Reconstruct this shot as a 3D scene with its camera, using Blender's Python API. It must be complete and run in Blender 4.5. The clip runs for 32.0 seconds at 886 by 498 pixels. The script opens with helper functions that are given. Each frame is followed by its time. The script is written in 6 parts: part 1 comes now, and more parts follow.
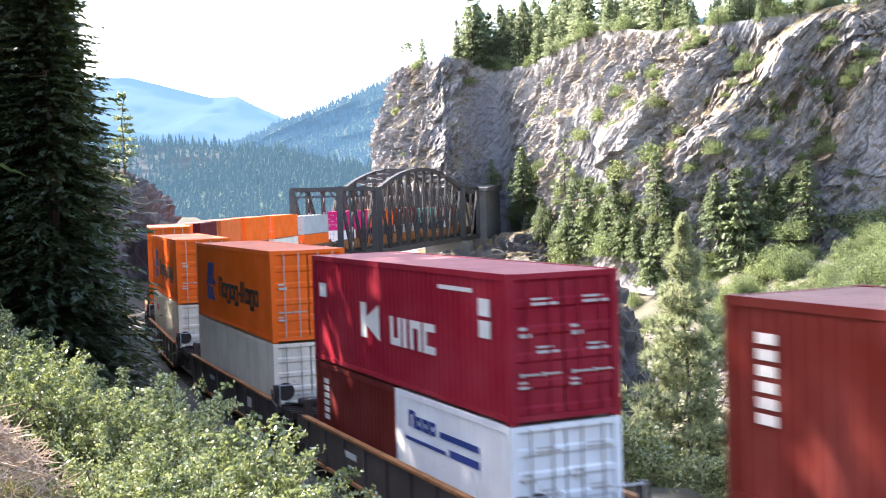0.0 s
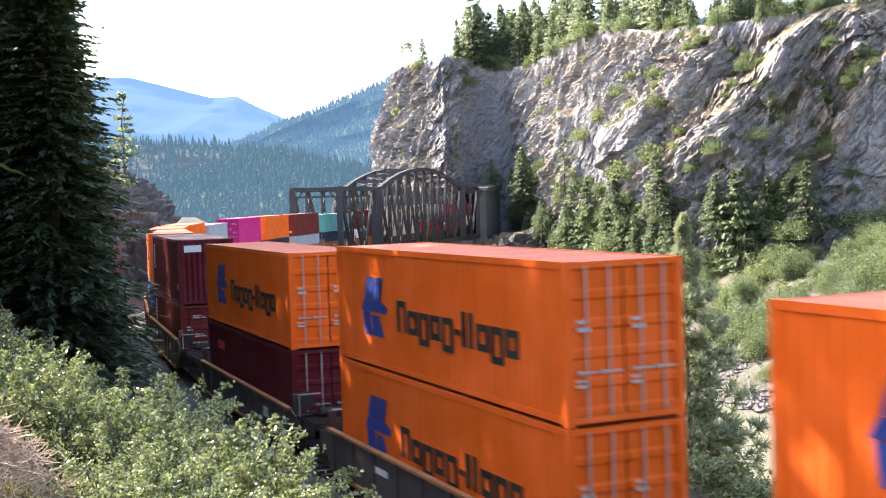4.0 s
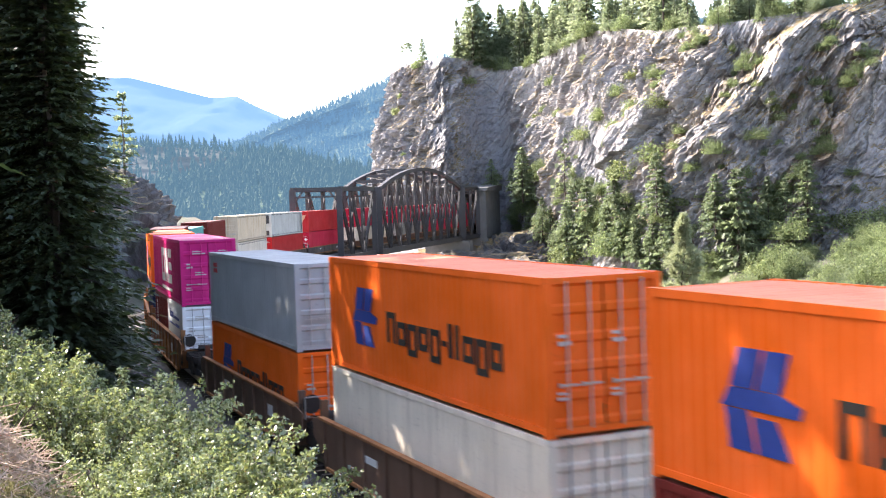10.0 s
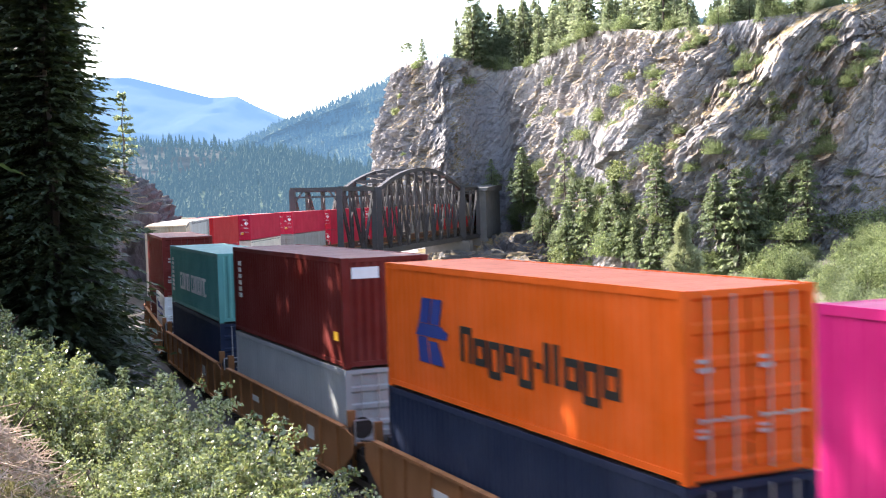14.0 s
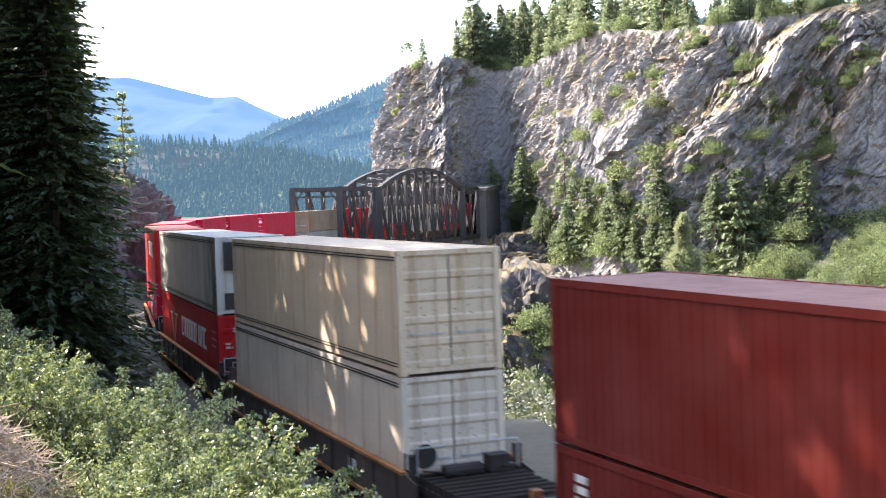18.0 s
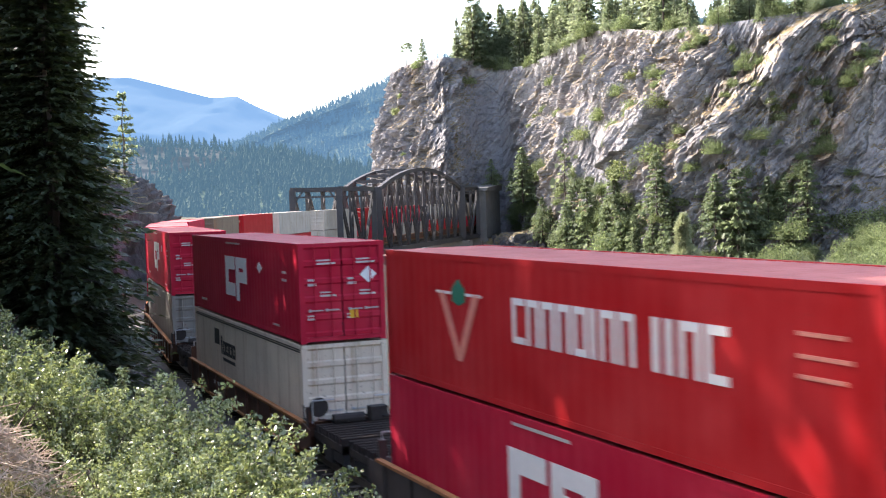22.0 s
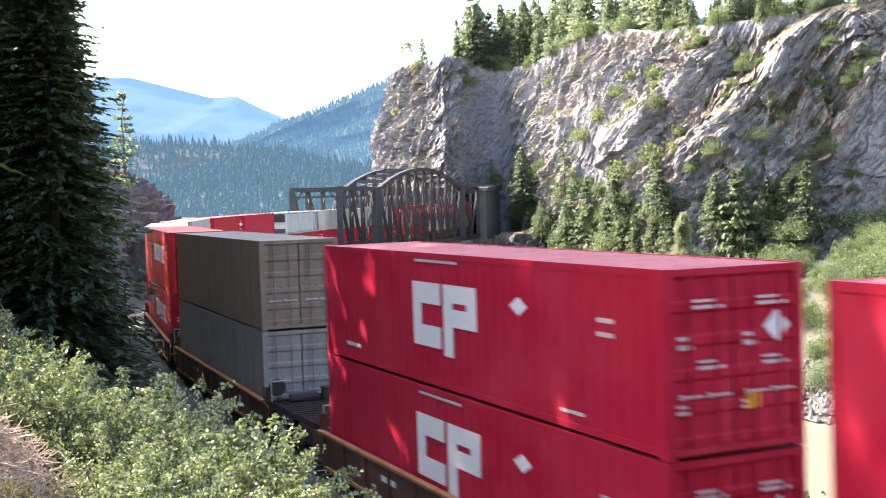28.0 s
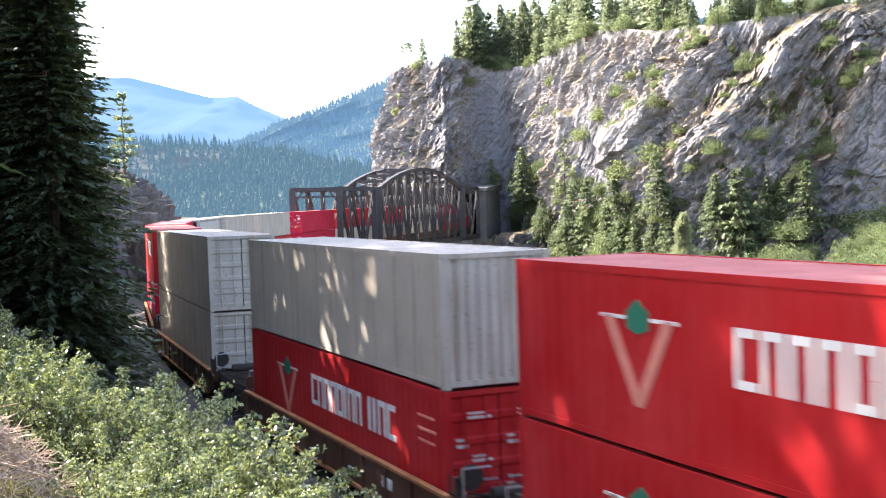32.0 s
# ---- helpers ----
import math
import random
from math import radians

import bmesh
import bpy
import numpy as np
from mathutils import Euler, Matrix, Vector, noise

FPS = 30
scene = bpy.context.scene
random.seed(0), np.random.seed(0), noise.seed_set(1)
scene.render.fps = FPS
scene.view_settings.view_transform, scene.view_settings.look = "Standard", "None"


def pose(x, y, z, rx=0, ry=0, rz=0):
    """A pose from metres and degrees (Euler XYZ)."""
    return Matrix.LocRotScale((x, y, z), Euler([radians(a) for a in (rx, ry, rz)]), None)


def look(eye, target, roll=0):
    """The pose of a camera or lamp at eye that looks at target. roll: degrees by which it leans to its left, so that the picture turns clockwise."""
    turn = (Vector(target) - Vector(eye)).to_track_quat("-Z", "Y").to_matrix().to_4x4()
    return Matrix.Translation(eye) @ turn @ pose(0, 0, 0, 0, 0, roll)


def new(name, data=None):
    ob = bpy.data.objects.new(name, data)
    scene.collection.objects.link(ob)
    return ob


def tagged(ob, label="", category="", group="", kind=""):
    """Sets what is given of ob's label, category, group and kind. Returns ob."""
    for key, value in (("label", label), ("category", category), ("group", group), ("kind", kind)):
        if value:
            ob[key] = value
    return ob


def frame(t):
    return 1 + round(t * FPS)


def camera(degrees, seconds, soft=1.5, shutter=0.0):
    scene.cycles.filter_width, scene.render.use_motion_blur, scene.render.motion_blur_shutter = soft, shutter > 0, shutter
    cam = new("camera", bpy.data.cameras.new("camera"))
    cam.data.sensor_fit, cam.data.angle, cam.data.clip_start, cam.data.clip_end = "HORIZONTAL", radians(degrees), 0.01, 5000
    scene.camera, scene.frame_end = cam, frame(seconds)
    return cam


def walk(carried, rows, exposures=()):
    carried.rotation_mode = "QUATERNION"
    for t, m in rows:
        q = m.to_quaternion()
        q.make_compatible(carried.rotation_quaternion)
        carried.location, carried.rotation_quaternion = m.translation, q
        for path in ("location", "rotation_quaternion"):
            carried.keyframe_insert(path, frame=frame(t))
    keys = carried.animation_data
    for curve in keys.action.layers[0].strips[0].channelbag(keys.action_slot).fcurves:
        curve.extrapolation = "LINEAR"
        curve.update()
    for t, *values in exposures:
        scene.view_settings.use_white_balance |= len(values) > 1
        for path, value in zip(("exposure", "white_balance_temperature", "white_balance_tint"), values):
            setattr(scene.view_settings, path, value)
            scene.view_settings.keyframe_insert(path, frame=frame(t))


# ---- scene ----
# ---------- camera ----------
cam = camera(39.0, 32.0, soft=1.1, shutter=0.5)
EYE = Vector((0.0, 0.0, 7.38))
VIEW = look(EYE, EYE + Vector((0, math.cos(0.0417), -math.sin(0.0417))) * 100, -1.86)
BASE = 2.29
# the clip's camera drifts a little in brightness as pale and dark boxes pass
DRIFT = [(0, .42), (3, .14), (7, .18), (10, .29), (12, .14), (14, .18), (17, .08), (19, .12), (20, -.24), (22, -.06), (25, .02), (28, .30), (30, .27), (32, .30)]
walk(cam, [(0.0, VIEW), (32.0, VIEW)], [(t, BASE + e, 6750, 15) for t, e in DRIFT])

# ---------- light ----------
TO_SUN = Vector((-0.70, 0.31, 0.64)).normalized()
world = bpy.data.worlds.new("world")
scene.world = world
world.use_nodes = True
wn = world.node_tree.nodes
sky = wn.new("ShaderNodeTexSky")
sky.sky_type = "NISHITA"
sky.sun_disc = False
sky.sun_elevation = math.asin(TO_SUN.z)
sky.sun_rotation = math.atan2(TO_SUN.x, TO_SUN.y)
sky.air_density, sky.dust_density, sky.ozone_density = 1.0, 2.5, 1.0
wn["Background"].inputs["Strength"].default_value = 0.15
world.node_tree.links.new(sky.outputs[0], wn["Background"].inputs["Color"])
sun = new("sun", bpy.data.lights.new("sun", "SUN"))
sun.data.energy, sun.data.angle, sun.data.color = 3.5, radians(0.6), (1.0, 0.95, 0.87)
sun.matrix_world = look(TO_SUN * 200, (0, 0, 0))

# ---------- the railway line in plan ----------
# curvature along the line (1e-4 per metre), then straight at both ends
BEND = [37.1, 37.5, 37.9, 38.6, 40.1, 41.2, 41.5, 42.6, 45.1, 47.9, 49.0, 46.3, 38.4, 26.0, 10.2, -0.5, -2.2, -0.5]
GRADE = 0.0011
TS = np.arange(-760.0, 520.01, 0.5)
_k = np.interp(TS, np.linspace(-160, 40, len(BEND)), BEND, left=0, right=0) * 1e-4
_k[TS < -160] = 0
TH = np.concatenate([[0], np.cumsum((_k[1:] + _k[:-1]) / 2 * 0.5)])
_i0 = int(np.argmin(abs(TS)))
TH = TH - TH[_i0] + radians(-67.17)
TX = np.concatenate([[0], np.cumsum((np.cos(TH[1:]) + np.cos(TH[:-1])) / 2 * 0.5)])
TY = np.concatenate([[0], np.cumsum((np.sin(TH[1:]) + np.sin(TH[:-1])) / 2 * 0.5)])
TX, TY = TX - TX[_i0] - 3.33, TY - TY[_i0] + 37.10


def rail(s):
    """Place on the line, at the top of the rails."""
    return Vector((float(np.interp(s, TS, TX)), float(np.interp(s, TS, TY)), GRADE * s))


def beside(s, d, z=0.0):
    """A place d metres to the right of travel."""
    a = float(np.interp(s, TS, TH))
    p = rail(s)
    return Vector((p.x + math.sin(a) * d, p.y - math.cos(a) * d, p.z + z))


def ride(s, half):
    """Pose of something whose two bogies stand half a metre count before and behind s."""
    a, b = rail(s - half), rail(s + half)
    h = b - a
    m = (a + b) / 2
    return Matrix.Translation(m) @ Matrix.Rotation(math.atan2(h.y, h.x), 4, "Z")


def run(t):
    """Distance the train has gone at t seconds."""
    return 13.674 * t - 0.0041 * t * t - 1.5e-5 * t ** 3


# ---------- mesh helpers ----------
class Shape:
    """Collects vertices and faces of one part."""

    def __init__(self):
        self.v, self.f = [], []

    def box(self, x0, y0, z0, x1, y1, z1):
        n = len(self.v)
        self.v += [(x0, y0, z0), (x1, y0, z0), (x1, y1, z0), (x0, y1, z0), (x0, y0, z1), (x1, y0, z1), (x1, y1, z1), (x0, y1, z1)]
        self.f += [tuple(n + i for i in q) for q in ((3, 2, 1, 0), (4, 5, 6, 7), (0, 1, 5, 4), (1, 2, 6, 5), (2, 3, 7, 6), (3, 0, 4, 7))]
        return self

    def beam(self, p, q, w, h, up=(0, 0, 1)):
        p, q = Vector(p), Vector(q)
        d = (q - p).normalized()
        side = d.cross(Vector(up))
        if side.length < 1e-4:
            side = d.cross(Vector((1, 0, 0)))
        side.normalize()
        top = side.cross(d)
        n = len(self.v)
        for c in (p, q):
            for a, b in ((-1, -1), (1, -1), (1, 1), (-1, 1)):
                self.v.append(tuple(c + side * (a * w / 2) + top * (b * h / 2)))
        self.f += [tuple(n + i for i in k) for k in ((0, 1, 2, 3), (7, 6, 5, 4), (0, 4, 5, 1), (1, 5, 6, 2), (2, 6, 7, 3), (3, 7, 4, 0))]
        return self

    def rod(self, p, q, r, r2=None, n=8):
        p, q = Vector(p), Vector(q)
        r2 = r if r2 is None else r2
        d = (q - p).normalized()
        a = d.orthogonal().normalized()
        b = d.cross(a)
        k = len(self.v)
        for c, rr in ((p, r), (q, r2)):
            for i in range(n):
                t = 2 * math.pi * i / n
                self.v.append(tuple(c + (a * math.cos(t) + b * math.sin(t)) * rr))
        for i in range(n):
            j = (i + 1) % n
            self.f.append((k + i, k + j, k + n + j, k + n + i))
        self.f += [tuple(k + i for i in reversed(range(n))), tuple(k + n + i for i in range(n))]
        return self

    def plate(self, pts, y0, y1):
        """A flat outline in x and z, thick from y0 to y1."""
        n, m = len(self.v), len(pts)
        self.v += [(x, y0, z) for x, z in pts] + [(x, y1, z) for x, z in pts]
        self.f += [tuple(n + i for i in range(m)), tuple(n + m + i for i in reversed(range(m)))]
        for i in range(m):
            j = (i + 1) % m
            self.f.append((n + j, n + i, n + m + i, n + m + j))
        return self

    def mesh(self, name, *mats):
        me = bpy.data.meshes.new(name)
        me.from_pydata(self.v, [], self.f)
        for m in mats:
            me.materials.append(m)
        return me


def grid_mesh(name, P, mat, smooth=True):
    """A sheet from an array of places, rows by columns."""
    r, c = P.shape[:2]
    idx = np.arange(r * c).reshape(r, c)
    F = np.stack([idx[:-1, :-1], idx[:-1, 1:], idx[1:, 1:], idx[1:, :-1]], -1).reshape(-1, 4)
    me = bpy.data.meshes.new(name)
    me.from_pydata(P.reshape(-1, 3).tolist(), [], F.tolist())
    me.materials.append(mat)
    if smooth:
        me.polygons.foreach_set("use_smooth", np.ones(len(F), bool))
    return me


def soup(name, V, F, mat, smooth=False):
    """A mesh of many small loose faces: V (n, k, 3) with face pattern F for each."""
    n, k = V.shape[:2]
    F = (np.asarray(F)[None] + (np.arange(n) * k)[:, None, None]).reshape(-1, np.asarray(F).shape[1])
    me = bpy.data.meshes.new(name)
    me.from_pydata(V.reshape(-1, 3).tolist(), [], F.tolist())
    me.materials.append(mat)
    return me


def part(name, data, material, parent, label=""):
    """One mesh object under a thing or a part."""
    if isinstance(data, Shape):
        data = data.mesh(name, material)
    ob = new(name, data)
    ob.parent = parent
    return tagged(ob, label)


def thing(name, label, category, m=None, group="", kind=""):
    ob = new(name)
    ob.empty_display_size = 0.3
    if m is not None:
        ob.matrix_basis = m
    return tagged(ob, label, category, group, kind)


_lut = np.random.default_rng(77).uniform(-1, 1, 8192)


def vnoise(P):
    """Smooth value noise, -1 to 1, at an array of places."""
    P = np.asarray(P, float)
    b = np.floor(P).astype(np.int64)
    f = P - b
    f = f * f * f * (f * (f * 6 - 15) + 10)
    out = np.zeros(len(P))
    for dx in (0, 1):
        for dy in (0, 1):
            for dz in (0, 1):
                h = ((b[:, 0] + dx) * 73856093) ^ ((b[:, 1] + dy) * 19349663) ^ ((b[:, 2] + dz) * 83492791)
                h = (h ^ (h >> 13)) & 8191
                out += _lut[h] * (f[:, 0] if dx else 1 - f[:, 0]) * (f[:, 1] if dy else 1 - f[:, 1]) * (f[:, 2] if dz else 1 - f[:, 2])
    return out


def fbm(P, scale, octaves=4, seed=0.0):
    """Fractal noise at an array of places."""
    P = np.asarray(P, float) * scale + np.array([seed * 17.3, seed * 5.1, seed * 9.7])
    return sum(vnoise(P * 2.1 ** k + k * 7.7) * 0.5 ** k for k in range(octaves))


def ridged(P, scale, octaves=4, seed=0.0):
    P = np.asarray(P, float) * scale + np.array([seed * 11.3, seed * 3.1, seed * 6.7])
    return sum((1 - 2 * abs(vnoise(P * 2.1 ** k + k * 5.3))) * 0.55 ** k for k in range(octaves))


# ---------- materials ----------
def mat_base(name):
    m = bpy.data.materials.new(name)
    m.use_nodes = True
    nt = m.node_tree
    return m, nt, nt.nodes["Principled BSDF"]


def node(nt, kind, **kw):
    n = nt.nodes.new("ShaderNode" + kind)
    for k, v in kw.items():
        n.inputs[k].default_value = v
    return n


def coords(nt, kind="Object", scale=(1, 1, 1)):
    tc = nt.nodes.new("ShaderNodeTexCoord")
    mp = node(nt, "Mapping", Scale=scale)
    nt.links.new(tc.outputs[kind], mp.inputs["Vector"])
    return mp.outputs[0]


def ramp(nt, fac, stops):
    r = nt.nodes.new("ShaderNodeValToRGB")
    el = r.color_ramp.elements
    while len(el) < len(stops):
        el.new(0.5)
    for e, (p, c) in zip(el, stops):
        e.position, e.color = p, (*c, 1) if len(c) == 3 else c
    nt.links.new(fac, r.inputs[0])
    return r.outputs[0]


def mix(nt, fac, a, b, blend="MIX"):
    n = nt.nodes.new("ShaderNodeMix")
    n.data_type, n.blend_type = "RGBA", blend
    for sock, v in ((n.inputs[0], fac), (n.inputs[6], a), (n.inputs[7], b)):
        if hasattr(v, "is_output"):
            nt.links.new(v, sock)
        elif isinstance(v, (int, float)):
            sock.default_value = v
        else:
            sock.default_value = (*v, 1)
    return n.outputs[2]


def bump(nt, bsdf, height, strength, dist=0.02):
    b = node(nt, "Bump", Strength=strength, Distance=dist)
    nt.links.new(height, b.inputs["Height"])
    nt.links.new(b.outputs[0], bsdf.inputs["Normal"])


def paint(name, col, wear=0.25, rough=0.5, rust=(0.10, 0.05, 0.03), stain=None, patch=None):
    """Weathered sheet-metal paint: faded patches, rain streaks, fine grime."""
    m, nt, bs = mat_base(name)
    big = node(nt, "TexNoise", Scale=0.7, Detail=4.0)
    nt.links.new(coords(nt), big.inputs["Vector"])
    st = node(nt, "TexNoise", Scale=1.0, Detail=5.0, Roughness=0.65)
    nt.links.new(coords(nt, scale=(3.5, 3.5, 0.22)), st.inputs["Vector"])
    fine = node(nt, "TexNoise", Scale=14.0, Detail=4.0)
    nt.links.new(coords(nt), fine.inputs["Vector"])
    faded = [min(1, c * 1.18 + 0.02) for c in col]
    dark = stain or [c * 0.72 for c in col]
    c1 = mix(nt, ramp(nt, big.outputs[0], [(0.35, (0, 0, 0)), (0.7, (1, 1, 1))]), col, faded)
    c2 = mix(nt, ramp(nt, st.outputs[0], [(0.52, (0, 0, 0)), (0.75, (wear, wear, wear))]), c1, dark)
    c3 = mix(nt, ramp(nt, fine.outputs[0], [(0.62, (0, 0, 0)), (0.72, (wear * 0.8,) * 3)]), c2, rust)
    if patch:
        # a stained zone along the side, from x0 to x1, with ragged edges
        x0, x1, pc, amt = patch
        sep = nt.nodes.new("ShaderNodeSeparateXYZ")
        nt.links.new(coords(nt), sep.inputs[0])
        mr = node(nt, "MapRange")
        mr.inputs[1].default_value, mr.inputs[2].default_value = x0, x1
        nt.links.new(sep.outputs[0], mr.inputs[0])
        rag = node(nt, "TexNoise", Scale=1.0, Detail=6.0, Roughness=0.7)
        nt.links.new(coords(nt, scale=(1.6, 1.6, 0.45)), rag.inputs["Vector"])
        mul = node(nt, "Math")
        mul.operation = "MULTIPLY"
        nt.links.new(mr.outputs[0], mul.inputs[0])
        nt.links.new(ramp(nt, rag.outputs[0], [(0.36, (0, 0, 0)), (0.56, (amt,) * 3)]), mul.inputs[1])
        c3 = mix(nt, mul.outputs[0], c3, pc)
    nt.links.new(c3, bs.inputs["Base Color"])
    bs.inputs["Roughness"].default_value = rough
    bs.inputs["Specular IOR Level"].default_value = 0.12
    bump(nt, bs, fine.outputs[0], 0.08, 0.01)
    return m


def plain(name, col, rough=0.6, metal=0.0, var=0.25, scale=6.0):
    m, nt, bs = mat_base(name)
    n1 = node(nt, "TexNoise", Scale=scale, Detail=5.0)
    nt.links.new(coords(nt), n1.inputs["Vector"])
    c = mix(nt, n1.outputs[0], [k * (1 - var) for k in col], [min(1, k * (1 + var)) for k in col])
    nt.links.new(c, bs.inputs["Base Color"])
    bs.inputs["Roughness"].default_value, bs.inputs["Metallic"].default_value = rough, metal
    bump(nt, bs, n1.outputs[0], 0.15, 0.02)
    return m


def leafy(name, dark, light, trans=0.35, rough=0.5, through_=(0.25, 0.30, 0.05)):
    """Leaves and needles: light passes through them."""
    m, nt, bs = mat_base(name)
    geo = nt.nodes.new("ShaderNodeNewGeometry")
    info = nt.nodes.new("ShaderNodeObjectInfo")
    c = mix(nt, geo.outputs["Random Per Island"], dark, light)
    n1 = node(nt, "TexNoise", Scale=0.9, Detail=2.0)
    nt.links.new(coords(nt), n1.inputs["Vector"])
    half = node(nt, "Math")
    half.operation = "MULTIPLY"
    half.inputs[1].default_value = 0.45
    nt.links.new(n1.outputs[0], half.inputs[0])
    c = mix(nt, half.outputs[0], c, [k * 0.6 for k in dark])
    hsv = node(nt, "HueSaturation")
    mr = node(nt, "MapRange")
    mr.inputs[3].default_value, mr.inputs[4].default_value = 0.75, 1.25
    nt.links.new(info.outputs["Random"], mr.inputs[0])
    nt.links.new(mr.outputs[0], hsv.inputs["Value"])
    nt.links.new(c, hsv.inputs["Color"])
    nt.links.new(hsv.outputs[0], bs.inputs["Base Color"])
    bs.inputs["Roughness"].default_value = rough
    tr = nt.nodes.new("ShaderNodeBsdfTranslucent")
    lift = mix(nt, 0.5, hsv.outputs[0], through_)
    nt.links.new(lift, tr.inputs["Color"])
    ms = node(nt, "MixShader", Fac=trans)
    out = nt.nodes["Material Output"]
    nt.links.new(bs.outputs[0], ms.inputs[1])
    nt.links.new(tr.outputs[0], ms.inputs[2])
    nt.links.new(ms.outputs[0], out.inputs["Surface"])
    return m


def rock_material(name, tone=1.0, grassy=True):
    """Grey jointed rock with ochre lichen and dry grass on ledges."""
    m, nt, bs = mat_base(name)
    v = coords(nt)
    n1 = node(nt, "TexNoise", Scale=0.12, Detail=8.0, Roughness=0.62)
    n2 = node(nt, "TexNoise", Scale=1.4, Detail=8.0, Roughness=0.7)
    nt.links.new(v, n1.inputs["Vector"])
    nt.links.new(v, n2.inputs["Vector"])
    st = node(nt, "TexNoise", Scale=1.0, Detail=7.0, Roughness=0.65)
    axes = nt.nodes.new("ShaderNodeCombineXYZ")
    for k, (axis, size) in enumerate((((0.34, -0.51, -0.78), 1.1), ((0.43, -0.65, 0.62), 0.10), ((-0.83, -0.55, 0.0), 0.5))):
        dot = nt.nodes.new("ShaderNodeVectorMath")
        dot.operation = "DOT_PRODUCT"
        nt.links.new(v, dot.inputs[0])
        dot.inputs[1].default_value = [q * size for q in axis]
        nt.links.new(dot.outputs["Value"], axes.inputs[k])
    mp = axes
    nt.links.new(mp.outputs[0], st.inputs["Vector"])
    c = ramp(nt, n1.outputs[0], [(0.3, (0.195 * tone, 0.195 * tone, 0.215 * tone)), (0.5, (0.30 * tone, 0.296 * tone, 0.315 * tone)), (0.7, (0.42 * tone, 0.41 * tone, 0.415 * tone))])
    c = mix(nt, ramp(nt, st.outputs[0], [(0.48, (0, 0, 0)), (0.62, (0.8,) * 3)]), c, (0.11 * tone, 0.105 * tone, 0.115 * tone))
    c = mix(nt, ramp(nt, n2.outputs[0], [(0.54, (0, 0, 0)), (0.70, (0.35,) * 3)]), c, (0.46 * tone, 0.43 * tone, 0.41 * tone))
    c = mix(nt, ramp(nt, n2.outputs[0], [(0.34, (0.65,) * 3), (0.46, (0, 0, 0))]), c, (0.09 * tone, 0.085 * tone, 0.09 * tone))
    n3 = node(nt, "TexNoise", Scale=0.22, Detail=7.0, Roughness=0.7)
    nt.links.new(mp.outputs[0], n3.inputs["Vector"])
    c = mix(nt, ramp(nt, n3.outputs[0], [(0.52, (0, 0, 0)), (0.66, (0.25 if grassy else 0.0,) * 3)]), c, (0.36 * tone, 0.225 * tone, 0.12 * tone))
    geo = nt.nodes.new("ShaderNodeNewGeometry")
    sx = nt.nodes.new("ShaderNodeSeparateXYZ")
    nt.links.new(geo.outputs["Normal"], sx.inputs[0])
    shelf = node(nt, "Math")
    shelf.operation = "MULTIPLY"
    nt.links.new(ramp(nt, sx.outputs[2], [(0.40, (0, 0, 0)), (0.66, (1, 1, 1))]), shelf.inputs[0])
    nt.links.new(ramp(nt, n1.outputs[0], [(0.4, (0.2,) * 3), (0.55, (1, 1, 1))]), shelf.inputs[1])
    grass = ramp(nt, n2.outputs[0], [(0.34, (0.07, 0.075, 0.03)), (0.5, (0.16, 0.115, 0.05)), (0.66, (0.25, 0.155, 0.065))])
    if grassy:
        c = mix(nt, shelf.outputs[0], c, grass)
        # rusty soil and dry grass caught along the jutting beds
        at = nt.nodes.new("ShaderNodeAttribute")
        at.attribute_name = "soil"
        cover = node(nt, "Math")
        cover.operation = "MULTIPLY"
        nt.links.new(at.outputs["Fac"], cover.inputs[0])
        nt.links.new(ramp(nt, n2.outputs[0], [(0.42, (0.05,) * 3), (0.55, (0.85,) * 3)]), cover.inputs[1])
        c = mix(nt, cover.outputs[0], c, ramp(nt, st.outputs[0], [(0.35, (0.08, 0.08, 0.035)), (0.5, (0.15, 0.095, 0.045)), (0.68, (0.22, 0.15, 0.08))]))
    nt.links.new(c, bs.inputs["Base Color"])
    bs.inputs["Roughness"].default_value = 0.85
    n4 = node(nt, "TexVoronoi", Scale=0.9)
    n4.feature = "DISTANCE_TO_EDGE"
    nt.links.new(mp.outputs[0], n4.inputs["Vector"])
    h = mix(nt, 0.5, n2.outputs[0], st.outputs[0])
    h = mix(nt, 0.35, h, n4.outputs[0])
    bump(nt, bs, h, 1.0, 0.9)
    return m


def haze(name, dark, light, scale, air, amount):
    """Far slopes; the haze of kilometres of bright air is mixed in as glow."""
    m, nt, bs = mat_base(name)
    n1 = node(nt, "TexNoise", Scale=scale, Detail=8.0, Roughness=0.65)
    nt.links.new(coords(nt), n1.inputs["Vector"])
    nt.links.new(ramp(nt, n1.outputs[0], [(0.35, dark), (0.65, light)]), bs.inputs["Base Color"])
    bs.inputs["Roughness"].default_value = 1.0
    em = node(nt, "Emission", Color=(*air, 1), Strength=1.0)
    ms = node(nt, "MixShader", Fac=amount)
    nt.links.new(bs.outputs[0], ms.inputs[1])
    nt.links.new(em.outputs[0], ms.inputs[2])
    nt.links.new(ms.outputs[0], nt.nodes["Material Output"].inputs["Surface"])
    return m


